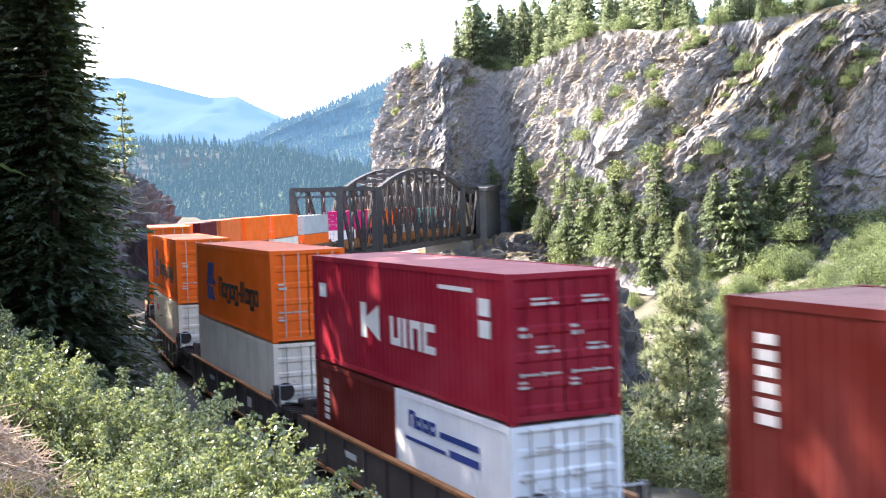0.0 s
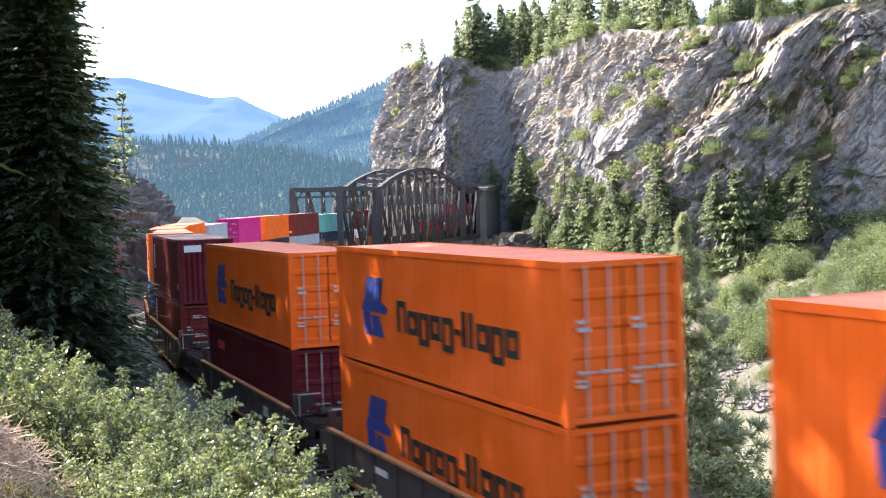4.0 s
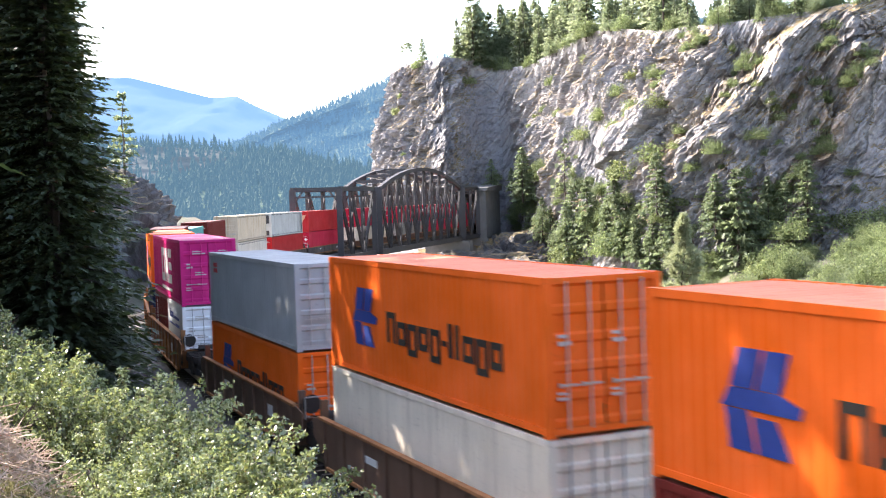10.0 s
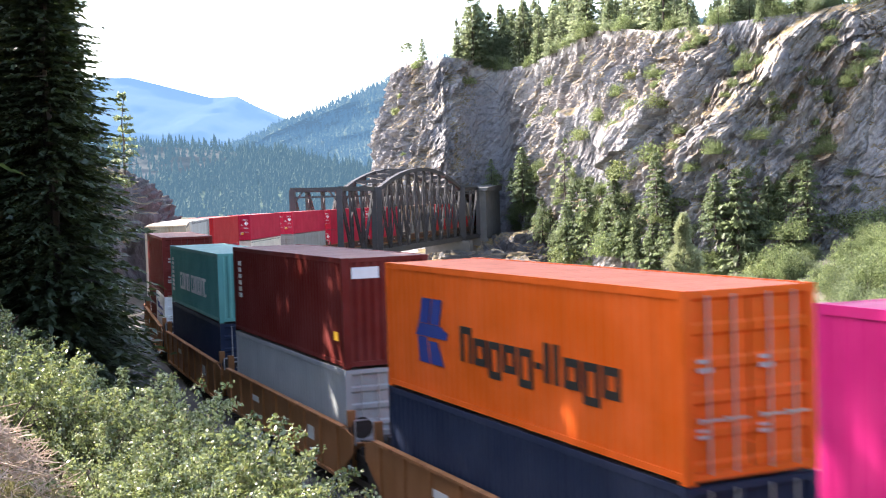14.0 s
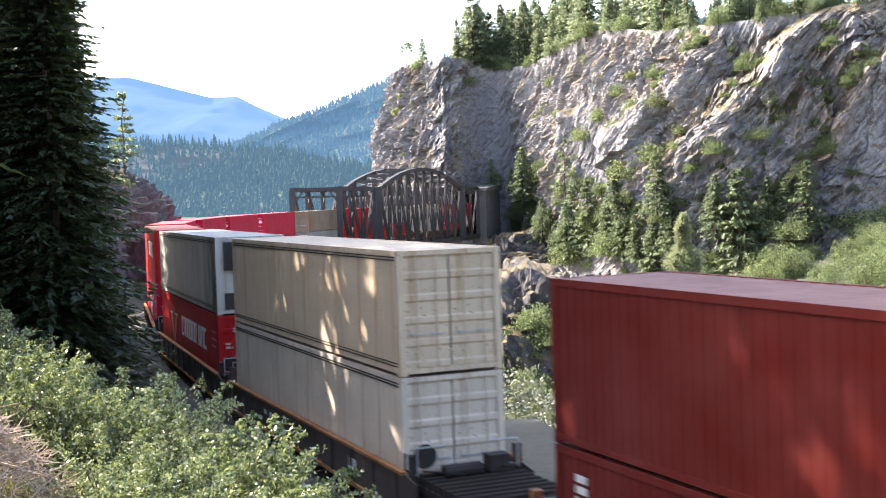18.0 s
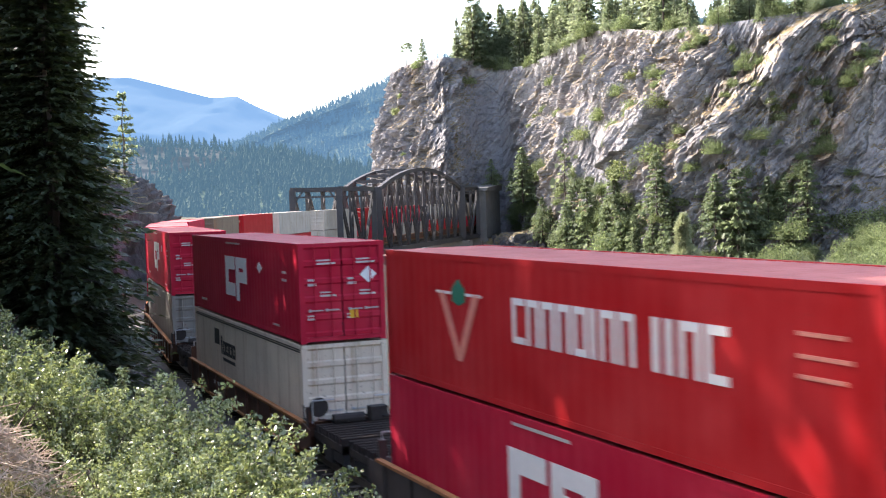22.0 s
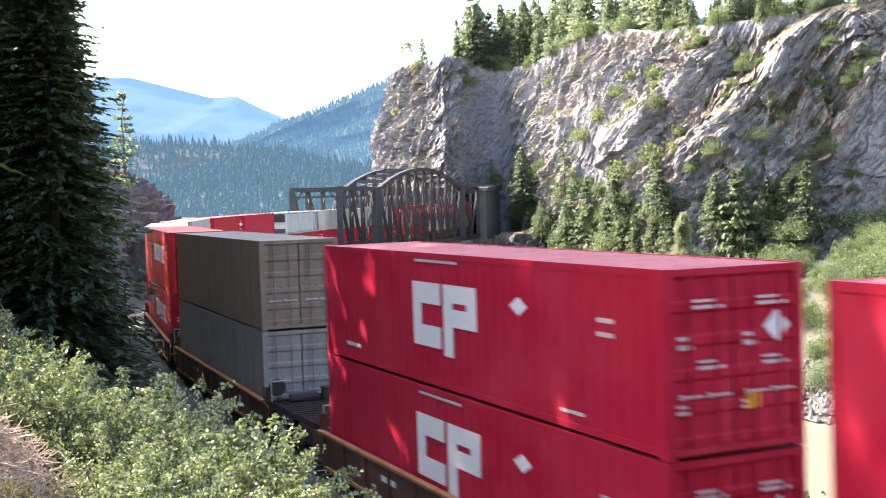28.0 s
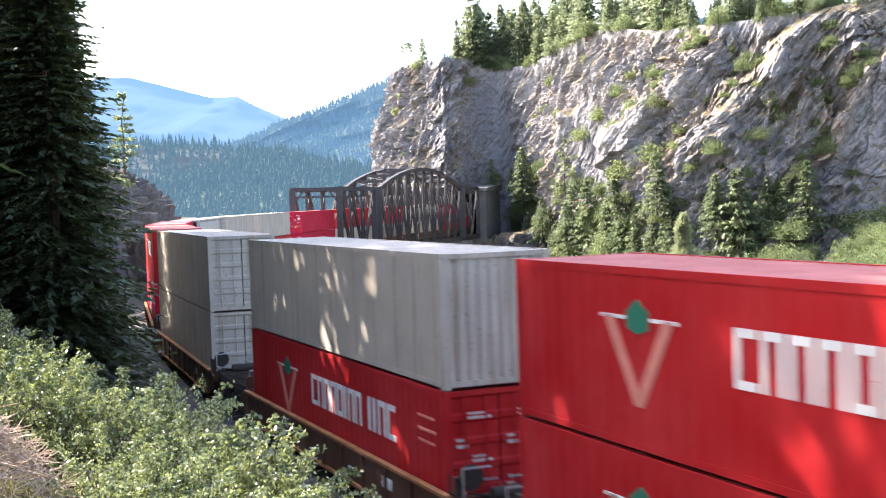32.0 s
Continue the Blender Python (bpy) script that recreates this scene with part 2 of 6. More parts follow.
def ground_material():
    """Dry earth, duff and thin grass."""
    m, nt, bs = mat_base("earth")
    v = coords(nt)
    n1 = node(nt, "TexNoise", Scale=0.15, Detail=8.0, Roughness=0.65)
    n2 = node(nt, "TexNoise", Scale=3.0, Detail=6.0, Roughness=0.7)
    nt.links.new(v, n1.inputs["Vector"])
    nt.links.new(v, n2.inputs["Vector"])
    c = ramp(nt, n1.outputs[0], [(0.35, (0.045, 0.055, 0.025)), (0.5, (0.085, 0.078, 0.052)), (0.65, (0.115, 0.102, 0.078))])
    c = mix(nt, ramp(nt, n2.outputs[0], [(0.4, (0, 0, 0)), (0.65, (0.6,) * 3)]), c, (0.10, 0.092, 0.073))
    nt.links.new(c, bs.inputs["Base Color"])
    bs.inputs["Roughness"].default_value = 0.95
    bump(nt, bs, n2.outputs[0], 0.6, 0.15)
    return m


def water_material():
    m, nt, bs = mat_base("silty_water")
    n1 = node(nt, "TexNoise", Scale=0.05, Detail=4.0)
    nt.links.new(coords(nt, scale=(1, 3, 1)), n1.inputs["Vector"])
    n2 = node(nt, "TexNoise", Scale=0.8, Detail=4.0)
    nt.links.new(coords(nt, scale=(1, 2, 1)), n2.inputs["Vector"])
    nt.links.new(mix(nt, n1.outputs[0], (0.17, 0.16, 0.115), (0.23, 0.215, 0.16)), bs.inputs["Base Color"])
    bs.inputs["Roughness"].default_value = 0.25
    bump(nt, bs, n2.outputs[0], 0.25, 0.1)
    return m


EARTH = ground_material()
ROCK = rock_material("cliff_rock", 0.80)
ROCK2 = plain("shore_rock", (0.15, 0.135, 0.125), 0.9, 0, 0.6, 0.9)
ROCK3 = rock_material("bluff_rock", 0.30)
WATER = water_material()
GRAVEL = plain("ballast_stone", (0.065, 0.062, 0.058), 0.95, 0, 0.5, 9.0)
STEEL = plain("bridge_steel", (0.032, 0.029, 0.030), 0.65, 0.0, 0.5, 2.0)
RAILSTEEL = plain("rail_steel", (0.16, 0.12, 0.10), 0.4, 0.6, 0.3, 4.0)
TIE = plain("creosoted_wood", (0.06, 0.048, 0.04), 0.9, 0, 0.4, 5.0)
CONCRETE = plain("old_concrete", (0.12, 0.115, 0.11), 0.9, 0, 0.4, 0.8)
BARK = plain("bark", (0.07, 0.055, 0.045), 0.95, 0, 0.5, 8.0)
NEEDLE_DARK = leafy("dark_needles", (0.03, 0.045, 0.024), (0.085, 0.11, 0.055), 0.3)
NEEDLE = leafy("fir_needles", (0.09, 0.12, 0.07), (0.24, 0.28, 0.16), 0.55, 0.55, (0.34, 0.40, 0.22))
NEEDLE_MID = leafy("green_needles", (0.065, 0.095, 0.052), (0.23, 0.275, 0.15), 0.5, 0.6, (0.29, 0.36, 0.18))
NEEDLE_PALE = leafy("pine_needles", (0.14, 0.17, 0.08), (0.38, 0.40, 0.25), 0.5, 0.5, (0.5, 0.55, 0.3))
LEAF = leafy("shrub_leaves", (0.013, 0.025, 0.009), (0.40, 0.45, 0.23), 0.34, 0.2, (0.40, 0.47, 0.14))
LEAF_BRIGHT = leafy("bright_shrub_leaves", (0.04, 0.06, 0.025), (0.29, 0.345, 0.16), 0.45, 0.75, (0.30, 0.38, 0.15))
LEAF_DUST = leafy("dusty_leaves", (0.10, 0.11, 0.07), (0.34, 0.34, 0.27), 0.3)
STRAW = leafy("dry_grass", (0.16, 0.12, 0.06), (0.40, 0.33, 0.20), 0.3, 0.7)
# ---------- lie of the land ----------
SHORE = np.array([(95, 20), (75, 90), (56, 135), (48, 150), (38, 166), (26, 195), (12, 235), (2, 262), (-12, 277), (-27, 283), (-34, 300), (-30, 340), (-20, 420), (10, 700), (60, 1500), (100, 4800)], float)
WATER_Z = -22.0


def along(P, Q):
    """For places P: distance to the polyline Q and the side (positive to its left)."""
    best, side = np.full(len(P), 1e9), np.zeros(len(P))
    for a, b in zip(Q[:-1], Q[1:]):
        d = b - a
        u = np.clip(((P - a) @ d) / (d @ d), 0, 1)
        r = P - (a + u[:, None] * d)
        n = np.hypot(r[:, 0], r[:, 1])
        s = np.sign(d[0] * r[:, 1] - d[1] * r[:, 0])
        m = n < best
        best[m], side[m] = n[m], s[m]
    return best, side


_sel = slice(np.searchsorted(TS, -156), np.searchsorted(TS, 420), 8)
LINE = np.stack([TX[_sel], TY[_sel]], 1)


def step(x, a, b):
    t = np.clip((x - a) / (b - a), 0, 1)
    return t * t * (3 - 2 * t)


def height(P):
    """Ground height: near bank, river bed, far bank up to the plateau."""
    d, sd = along(P, LINE)
    d = -d * sd                                   # positive on the camera's side
    g, sg = along(P, SHORE)
    g = -g * sg                                   # positive on the far bank
    z = np.where(d > 0,
                 -0.75 + step(d, 4.2, 11.0) * 5.6 + np.clip(d - 11, 0, 40) * 0.10,
                 -0.75 - np.maximum(0, -d - 8.5) * 0.66)
    # past the near abutment the bank falls away to the water
    past = P[:, 1] - 172 - (P[:, 0] + 20) * 0.25
    z = z - np.maximum(0, past) * 0.9
    z = np.maximum(z, -25)
    far = -22 + np.clip(g, 0, 12) * 0.42 + np.clip(g - 12, 0, 16) * 0.62 + np.clip(g - 28, 0, 12) * 0.35 + step(g, 62, 90) * 40
    far = np.where(g < 0, -25, far)
    return np.where(g > -3, np.maximum(far, -25 + np.clip(g + 3, 0, 3)), z)


def at_ground(x, y):
    return float(height(np.array([[x, y]], float))[0])


def spaced(lo, hi, near, n):
    """n values from lo to hi, close together round near."""
    u = np.linspace(-1, 1, n)
    w = np.sign(u) * (abs(u) * 0.12 + abs(u) ** 4 * 0.88)
    return np.where(w < 0, near + w * (near - lo), near + w * (hi - near))


gx, gy = spaced(-4500, 4500, 5, 300), spaced(-3000, 4900, 90, 340)
GXX, GYY = np.meshgrid(gx, gy)
GP = np.stack([GXX.ravel(), GYY.ravel()], 1)
GZ = height(GP)
wob = fbm(np.column_stack([GP, np.zeros(len(GP))]), 0.11, 3, 1.0) + 0.35 * fbm(np.column_stack([GP, np.zeros(len(GP))]), 0.6, 2, 4.0)
dline, _ = along(GP, LINE)
GZ = GZ + wob * np.clip((dline - 3.0) * 0.12, 0.0, 0.9)
ground = new("ground", grid_mesh("ground", np.column_stack([GP, GZ]).reshape(len(gy), len(gx), 3), EARTH))
tagged(ground, "dry canyon ground of earth, duff and thin grass", "ground", kind="structure")

water = new("water", grid_mesh("water", np.array([[(x, y, WATER_Z) for x in np.linspace(-500, 300, 5)] for y in np.linspace(-400, 700, 5)]), WATER, False))
tagged(water, "silty beige river water in the canyon", "river", kind="structure")

# ---------- cliff on the far bank ----------
FOOT = np.array([(-10, 345, -6), (-19, 315, -8), (-21.5, 297, -8), (-14, 281, -6), (1.0, 268.5, -4), (9.5, 283, -4), (15, 293, -4), (19, 274, -6), (24, 254, -9), (32, 236, -11), (40, 222, -12), (48, 214, -12), (57, 211.5, -12), (66, 210, -12), (78, 207, -13), (102, 196, -15), (110, 100, -15), (125, 30, -15)], float)
RIDGE = np.array([(2, 345, 37), (-6, 322, 37.5), (-11.3, 308, 38.6), (-7, 300, 39.2), (1.5, 291, 39.7), (8.5, 297, 39.6), (14, 298, 37), (21, 288, 37.0), (27.5, 268, 38.9), (33.6, 255, 40.6), (41.9, 240, 37.6), (49.6, 228.7, 37.1), (57.4, 222, 37.1), (66.9, 218.2, 37.7), (79.0, 214.5, 39.5), (104, 208, 40), (125, 120, 36), (145, 40, 36)], float)


def smooth_line(Q, n):
    """Evenly resampled polyline with rounded turns."""
    t = np.linspace(0, len(Q) - 1, n)
    return np.column_stack([np.interp(t, np.arange(len(Q)), Q[:, i]) for i in range(3)])


NC, NR = 1120, 250
foot, ridge = smooth_line(FOOT, NC), smooth_line(RIDGE, NC)
vv = np.linspace(0, 1, NR)
col = np.linspace(0, 1, NC)
lean = np.interp(col, [0, 0.3, 0.42, 0.55, 1.0], [0.96, 0.92, 0.86, 0.9, 0.92])       # how far the face lies back
C = np.zeros((NR, NC, 3))
for r, v in enumerate(vv):
    h = lean * v + (1 - lean) * v ** 4                       # steep face, rounding over at the top
    z = v * (2 - v) * 0.35 + v * 0.65
    C[r, :, :2] = foot[:, :2] + (ridge[:, :2] - foot[:, :2]) * h[:, None]
    C[r, :, 2] = foot[:, 2] + (ridge[:, 2] - foot[:, 2]) * z
flat = C.reshape(-1, 3)
out = np.column_stack([np.gradient(foot[:, 1]), -np.gradient(foot[:, 0])])
out /= np.linalg.norm(out, axis=1)[:, None] + 1e-9
kern = np.ones(61) / 61
out = np.column_stack([np.convolve(np.pad(out[:, i], 30, "edge"), kern, "valid") for i in (0, 1)])
out3 = np.tile(np.column_stack([out, np.zeros(NC)]), (NR, 1, 1)).reshape(-1, 3)
# angular blocks elongated along the tilted beds, which climb to the right
arc = np.concatenate([[0], np.cumsum(np.hypot(np.diff(foot[:, 0]), np.diff(foot[:, 1])))])
A = np.tile(arc, NR)
Z = flat[:, 2]
AZ = np.column_stack([A, Z, np.zeros(len(A))])
warp = fbm(AZ, 0.03, 2, 3.1)
warp2 = fbm(AZ, 0.11, 3, 8.3)
patchy = np.clip(fbm(AZ, 0.05, 2, 14.7) * 0.7 + 0.65, 0.1, 1.3)
tilt = np.interp(A, [0, 105, 195, 500], [0, 69, 124, 350]) - 0.78 * Z + warp * 2.5
strike = 0.75 * A + 0.66 * Z


def saw(x, k=0.9):
    f = x - np.floor(x)
    return np.where(f < k, f / k, (1 - f) / (1 - k))


def facets(u, v, seed, slope=0.8):
    """Broken rock: flat tilted faces meeting at sharp edges, one for each random cell."""
    b0, b1 = np.floor(u).astype(np.int64), np.floor(v).astype(np.int64)
    best, out_ = np.full(len(u), 9.0), np.zeros(len(u))
    for i in (-1, 0, 1):
        for j in (-1, 0, 1):
            h = (((b0 + i) * 73856093) ^ ((b1 + j) * 19349663)) + seed * 7919
            ax, ay, o, sx, sy = (_lut[(h ^ (h >> 11) * k) & 8191] for k in (1, 3, 5, 7, 11))
            dx, dy = u - (b0 + i + 0.5 + ax * 0.45), v - (b1 + j + 0.5 + ay * 0.45)
            d = dx * dx + dy * dy
            m = d < best
            best[m] = d[m]
            out_[m] = (o + slope * (sx * dx + sy * dy))[m]
    return out_


def ledge(a0, z0, a1, z1, amp, decay):
    """A bed that juts out along a climbing line and draws back again below it; also how near its edge is."""
    da, dz = a1 - a0, z1 - z0
    ln = math.hypot(da, dz)
    t = ((A - a0) * da + (Z - z0) * dz) / ln
    d = ((A - a0) * dz - (Z - z0) * da) / ln + warp2 * 1.6 + fbm(AZ, 0.35, 2, 4.4) * 0.9
    ends = np.clip(t / 4, 0, 1) * np.clip((ln - t) / 4, 0, 1)
    band = np.exp(-((d + 1.2) / 2.4) ** 2) * ends
    return amp * step(d, -1.5, 1.3) * np.exp(-np.maximum(d, 0) / decay) * ends, band


def zone(a, z, ra, rz):
    """1 inside a soft-edged oval of the face, 0 outside."""
    r = np.hypot((A - a) / ra, (Z - z) / rz) + warp2 * 0.18
    return 1 - step(r, 0.75, 1.1)


# bare slabs without ledges: the inner side of the bluff, two faces under jutting beds
slab = np.clip(zone(108, 18, 12, 26) * 0.8 + zone(163, 15, 12, 14) * 0.8 + zone(229, 11, 8, 15) * 0.62, 0, 1)
rough = 1 - 0.78 * slab
beds = np.interp(A, [0, 88, 112, 165, 185], [0.10, 0.12, 0.3, 0.45, 1.0]) * rough     # the bluff by the bridge is plainer
ledges = saw(tilt / 13 + warp2 * 0.3 + 0.3, 0.2) * 2.4 * patchy + saw(tilt / 4.6 + warp2 * 0.55, 0.22) * 0.7 * patchy
ledges = (ledges + saw(tilt / 1.7 + warp2 * 0.5, 0.25) * 0.42 * np.clip(1.5 - patchy, 0.2, 1.2)) * beds
soil = np.zeros(len(A))
for row in ((140, 11, 169, 39, 3.2, 9, 0.2), (172, 12, 203, 36, 4.6, 13, 0.8), (186, 8, 214, 33, 3.4, 8, 0.6), (205, -3, 231, 30, 3.4, 12, 1.0), (212, 16, 226, 34, 2.6, 6, 1.0), (194, -1, 207, 14, 2.6, 6, 0.5), (197, 16, 206, 25, 2.0, 4, 0.3)):
    form, near_line = ledge(*row[:6])
    ledges += form
    soil = np.maximum(soil, near_line * row[6])
crack = ridged(np.column_stack([tilt * 0.42, strike * 0.07, Z * 0]), 1.0, 3, 2.0)
fine = ridged(np.column_stack([tilt * 1.3, strike * 0.28, Z * 0]), 1.0, 3, 6.0)
blocks = fbm(flat, 0.05, 3, 2.0)
grit = ridged(flat, 1.1, 2, 5.0)
crumb = fbm(flat * np.array([1, 1, 0.6]), 0.6, 3, 9.0)
edge = np.clip(np.minimum(vv * 6, (1 - vv) * 9 + 0.12), 0, 1).repeat(NC)
push = ledges - 2.4 + blocks * 1.6 + (crack * (0.2 + 0.3 * patchy) + fine * 0.38 + (grit * 0.28 + crumb * 0.42) * np.interp(A, [100, 115, 170, 195], [1, 0.35, 0.4, 0.9])) * rough
push += facets(tilt / 7.5 + warp2 * .3, strike / 15, 1) * 1.1 * (1 - 0.5 * slab) + (facets(tilt / 3.0 + warp2 * .2, strike / 5.5, 2, 1.5) * 0.85 + facets(tilt / 1.3 + warp2 * .25, strike / 2.2, 3, 1.8) * 0.5) * rough * np.interp(A, [100, 115, 170, 190], [1, 0.12, 0.2, 0.75])
push += (facets(tilt / 2.3 + warp2 * .12, strike / 18, 4, 1.4) * 0.75 + facets(tilt / 0.95 + warp2 * .12, strike / 7, 5, 1.6) * 0.42) * rough * np.interp(A, [100, 115, 165, 190], [0, 0.9, 0.8, 0.12])
push -= slab * (1.6 - (Z - 10) * 0.05) * np.interp(A, [200, 215], [1, 0.2])
push = np.where(push > 4.5, 4.5 + (push - 4.5) * 0.5, push) * edge * np.interp(A, [0, 40, 60], [0.4, 0.5, 1.0])
flat = flat + out3 * push[:, None]
flat[:, 2] += (blocks * 1.2 + warp2 * 0.5) * edge
cliff_face = flat.reshape(NR, NC, 3)
plateau = []
for k, (dist, rise) in enumerate(((4, 0.4), (12, 1.0), (35, 2.0), (80, 3.0))):
    row = cliff_face[-1] + np.array([0.45, 0.89, 0.0]) * dist
    row[:, 2] = cliff_face[-1, :, 2] * (1 - min(1, k * 0.3)) + 38.5 * min(1, k * 0.3) + rise * 0.4
    plateau.append(row)
cliff = new("cliff", grid_mesh("cliff", np.concatenate([cliff_face, np.array(plateau)]), ROCK, False))
held = cliff.data.attributes.new("soil", "FLOAT", "POINT")
held.data.foreach_set("value", np.concatenate([soil, np.full(4 * NC, 0.8)]))
tagged(cliff, "steep grey jointed rock cliff with ochre ledges", "cliff", kind="structure")


# ---------- distance ----------
HILLS = {}


def hill(name, crest, foot_z, deep, rows, amp, mat, label):
    cr = smooth_line(np.array(crest, float), 160)
    P = np.zeros((rows, 160, 3))
    for r in range(rows):
        v = r / (rows - 1)
        P[r] = cr
        P[r, :, 1] = cr[:, 1] - deep * (1 - v)
        P[r, :, 2] = foot_z + (cr[:, 2] - foot_z) * (v ** 1.1)
    q = P.reshape(-1, 3)
    n = fbm(q, 3.2 / deep, 5, len(name))
    fade = np.clip(np.linspace(0, 1, rows) * 4, 0, 1).repeat(160)
    q[:, 1] += n * deep * 0.16 * fade
    q[:, 2] += n * amp * fade
    HILLS[name] = q
    ob = new(name, grid_mesh(name, P, mat))
    return tagged(ob, label, "hill", kind="structure")


# each far slope carries its bluish haze as emission in the material
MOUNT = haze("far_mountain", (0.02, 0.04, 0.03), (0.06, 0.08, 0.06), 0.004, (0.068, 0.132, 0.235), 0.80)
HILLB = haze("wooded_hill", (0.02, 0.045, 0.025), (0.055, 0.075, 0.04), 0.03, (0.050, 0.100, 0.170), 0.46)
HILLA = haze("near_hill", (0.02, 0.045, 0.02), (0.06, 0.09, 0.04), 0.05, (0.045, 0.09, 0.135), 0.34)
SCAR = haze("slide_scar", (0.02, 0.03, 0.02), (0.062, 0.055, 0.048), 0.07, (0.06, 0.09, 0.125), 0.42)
hill("backdrop_mountain", [(-2400, 4600, 300), (-1400, 4300, 395), (-1111, 4200, 437), (-1008, 4200, 434), (-896, 4200, 402), (-784, 4200, 370), (-689, 4200, 371), (-615, 4200, 327), (-504, 4200, 276), (-300, 4200, 220), (300, 4300, 260), (1500, 4500, 400)], -20, 1800, 40, 10, MOUNT, "distant mountain behind the canyon, blue haze put in as glow")
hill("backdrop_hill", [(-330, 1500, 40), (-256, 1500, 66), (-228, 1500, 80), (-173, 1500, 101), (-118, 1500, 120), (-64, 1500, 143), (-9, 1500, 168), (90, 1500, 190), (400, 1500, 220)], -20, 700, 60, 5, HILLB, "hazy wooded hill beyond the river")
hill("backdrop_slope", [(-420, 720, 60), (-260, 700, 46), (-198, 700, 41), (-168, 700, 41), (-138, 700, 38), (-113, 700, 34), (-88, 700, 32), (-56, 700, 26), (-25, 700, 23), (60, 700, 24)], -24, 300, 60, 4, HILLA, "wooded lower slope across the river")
slope_grid = HILLS["backdrop_slope"].reshape(60, 160, 3)
cols = [c for c in range(160) if -172 < slope_grid[-1, c, 0] < -112]
patch = np.array([[slope_grid[r, c] + Vector((0, -5.0, 0.6)) for c in cols] for r in range(30, 59)])
fan = patch.reshape(-1, 3)
keep = np.linspace(0, 1, len(cols))
for r in range(patch.shape[0]):
    v = r / (patch.shape[0] - 1)
    wide = np.clip((v - 0.15 - 0.55 * keep) * 6, 0, 1)
    patch[r, :, 1] += (1 - wide) * 14
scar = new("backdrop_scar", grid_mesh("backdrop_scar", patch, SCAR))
tagged(scar, "pale bare slide scar on the wooded slope", "hill", kind="structure")

# ---------- track ----------
RAILSECTION = [(-0.07, -0.17), (0.07, -0.17), (0.035, -0.05), (0.036, 0.0), (-0.036, 0.0), (-0.035, -0.05)]


def sweep(name, section, offset, s0, s1, ds, mat, z=0.0):
    rows = []
    for s in np.arange(s0, s1 + 0.01, ds):
        rows.append([tuple(beside(s, offset + a, b + z)) for a, b in section + section[:1]])
    return grid_mesh(name, np.array(rows), mat, False)


track = thing("railway_track", "single rusty railway track on dark sleepers in grey ballast", "track", kind="structure")
for off in (-0.755, 0.755):
    part("rail", sweep("rail", RAILSECTION, off, -330, 300, 3.0, RAILSTEEL), None, track, "worn steel rail")
part("ballast_bed", sweep("ballast_bed", [(-4.6, -1.3), (-2.0, -0.30), (2.0, -0.30), (4.9, -1.3)], 0, -152, 300, 3.0, GRAVEL), None, track)
tie_mesh = Shape().box(-0.11, -1.3, -0.33, 0.11, 1.3, -0.17).mesh("sleeper", TIE)
for i in range(110):
    s = -46 + i * 0.6
    ob = part("sleeper", tie_mesh, None, track)
    p, a = rail(s), float(np.interp(s, TS, TH))
    ob.matrix_basis = Matrix.Translation(p) @ Matrix.Rotation(a, 4, "Z")
rest = Shape()
for s in list(np.arange(-330, -46.2, 0.6)) + list(np.arange(20, 300, 0.6)):
    rest.beam(beside(s, -1.3, -0.25), beside(s, 1.3, -0.25), 0.22, 0.16)
tagged(part("sleepers", rest, TIE, track), "dark wooden sleepers further along", kind="stuff")

# ---------- bridge ----------
bridge = thing("truss_bridge", "dark riveted steel through-truss railway bridge with arched main span", "bridge", kind="structure")
HALF = 3.0


def bp(s, side, z):
    return beside(s, -side * HALF, z)      # side +1: downstream truss, towards the camera


def laced(name, p, q, w, d):
    """A built-up member: two channels joined by zigzag lacing."""
    p, q = Vector(p), Vector(q)
    along_ = (q - p).normalized()
    ax = Vector((rail(-180) - rail(-230)).normalized())
    across = along_.cross(ax.cross(along_)).normalized()
    wide = ax - along_ * ax.dot(along_)
    wide = wide.normalized() if wide.length > 0.1 else Vector((0, 0, 1))
    sh = Shape()
    for k in (-1, 1):
        sh.beam(p + wide * (k * w / 2), q + wide * (k * w / 2), 0.09, d, wide.cross(along_))
    n = max(3, int((q - p).length / (w * 1.15)))
    for i in range(n):
        a, b = p.lerp(q, i / n), p.lerp(q, (i + 1) / n)
        k = 1 if i % 2 else -1
        sh.beam(a + wide * (k * w / 2), b - wide * (k * w / 2), 0.07, d * 0.9, wide.cross(along_))
    return part(name, sh, STEEL, bridge)


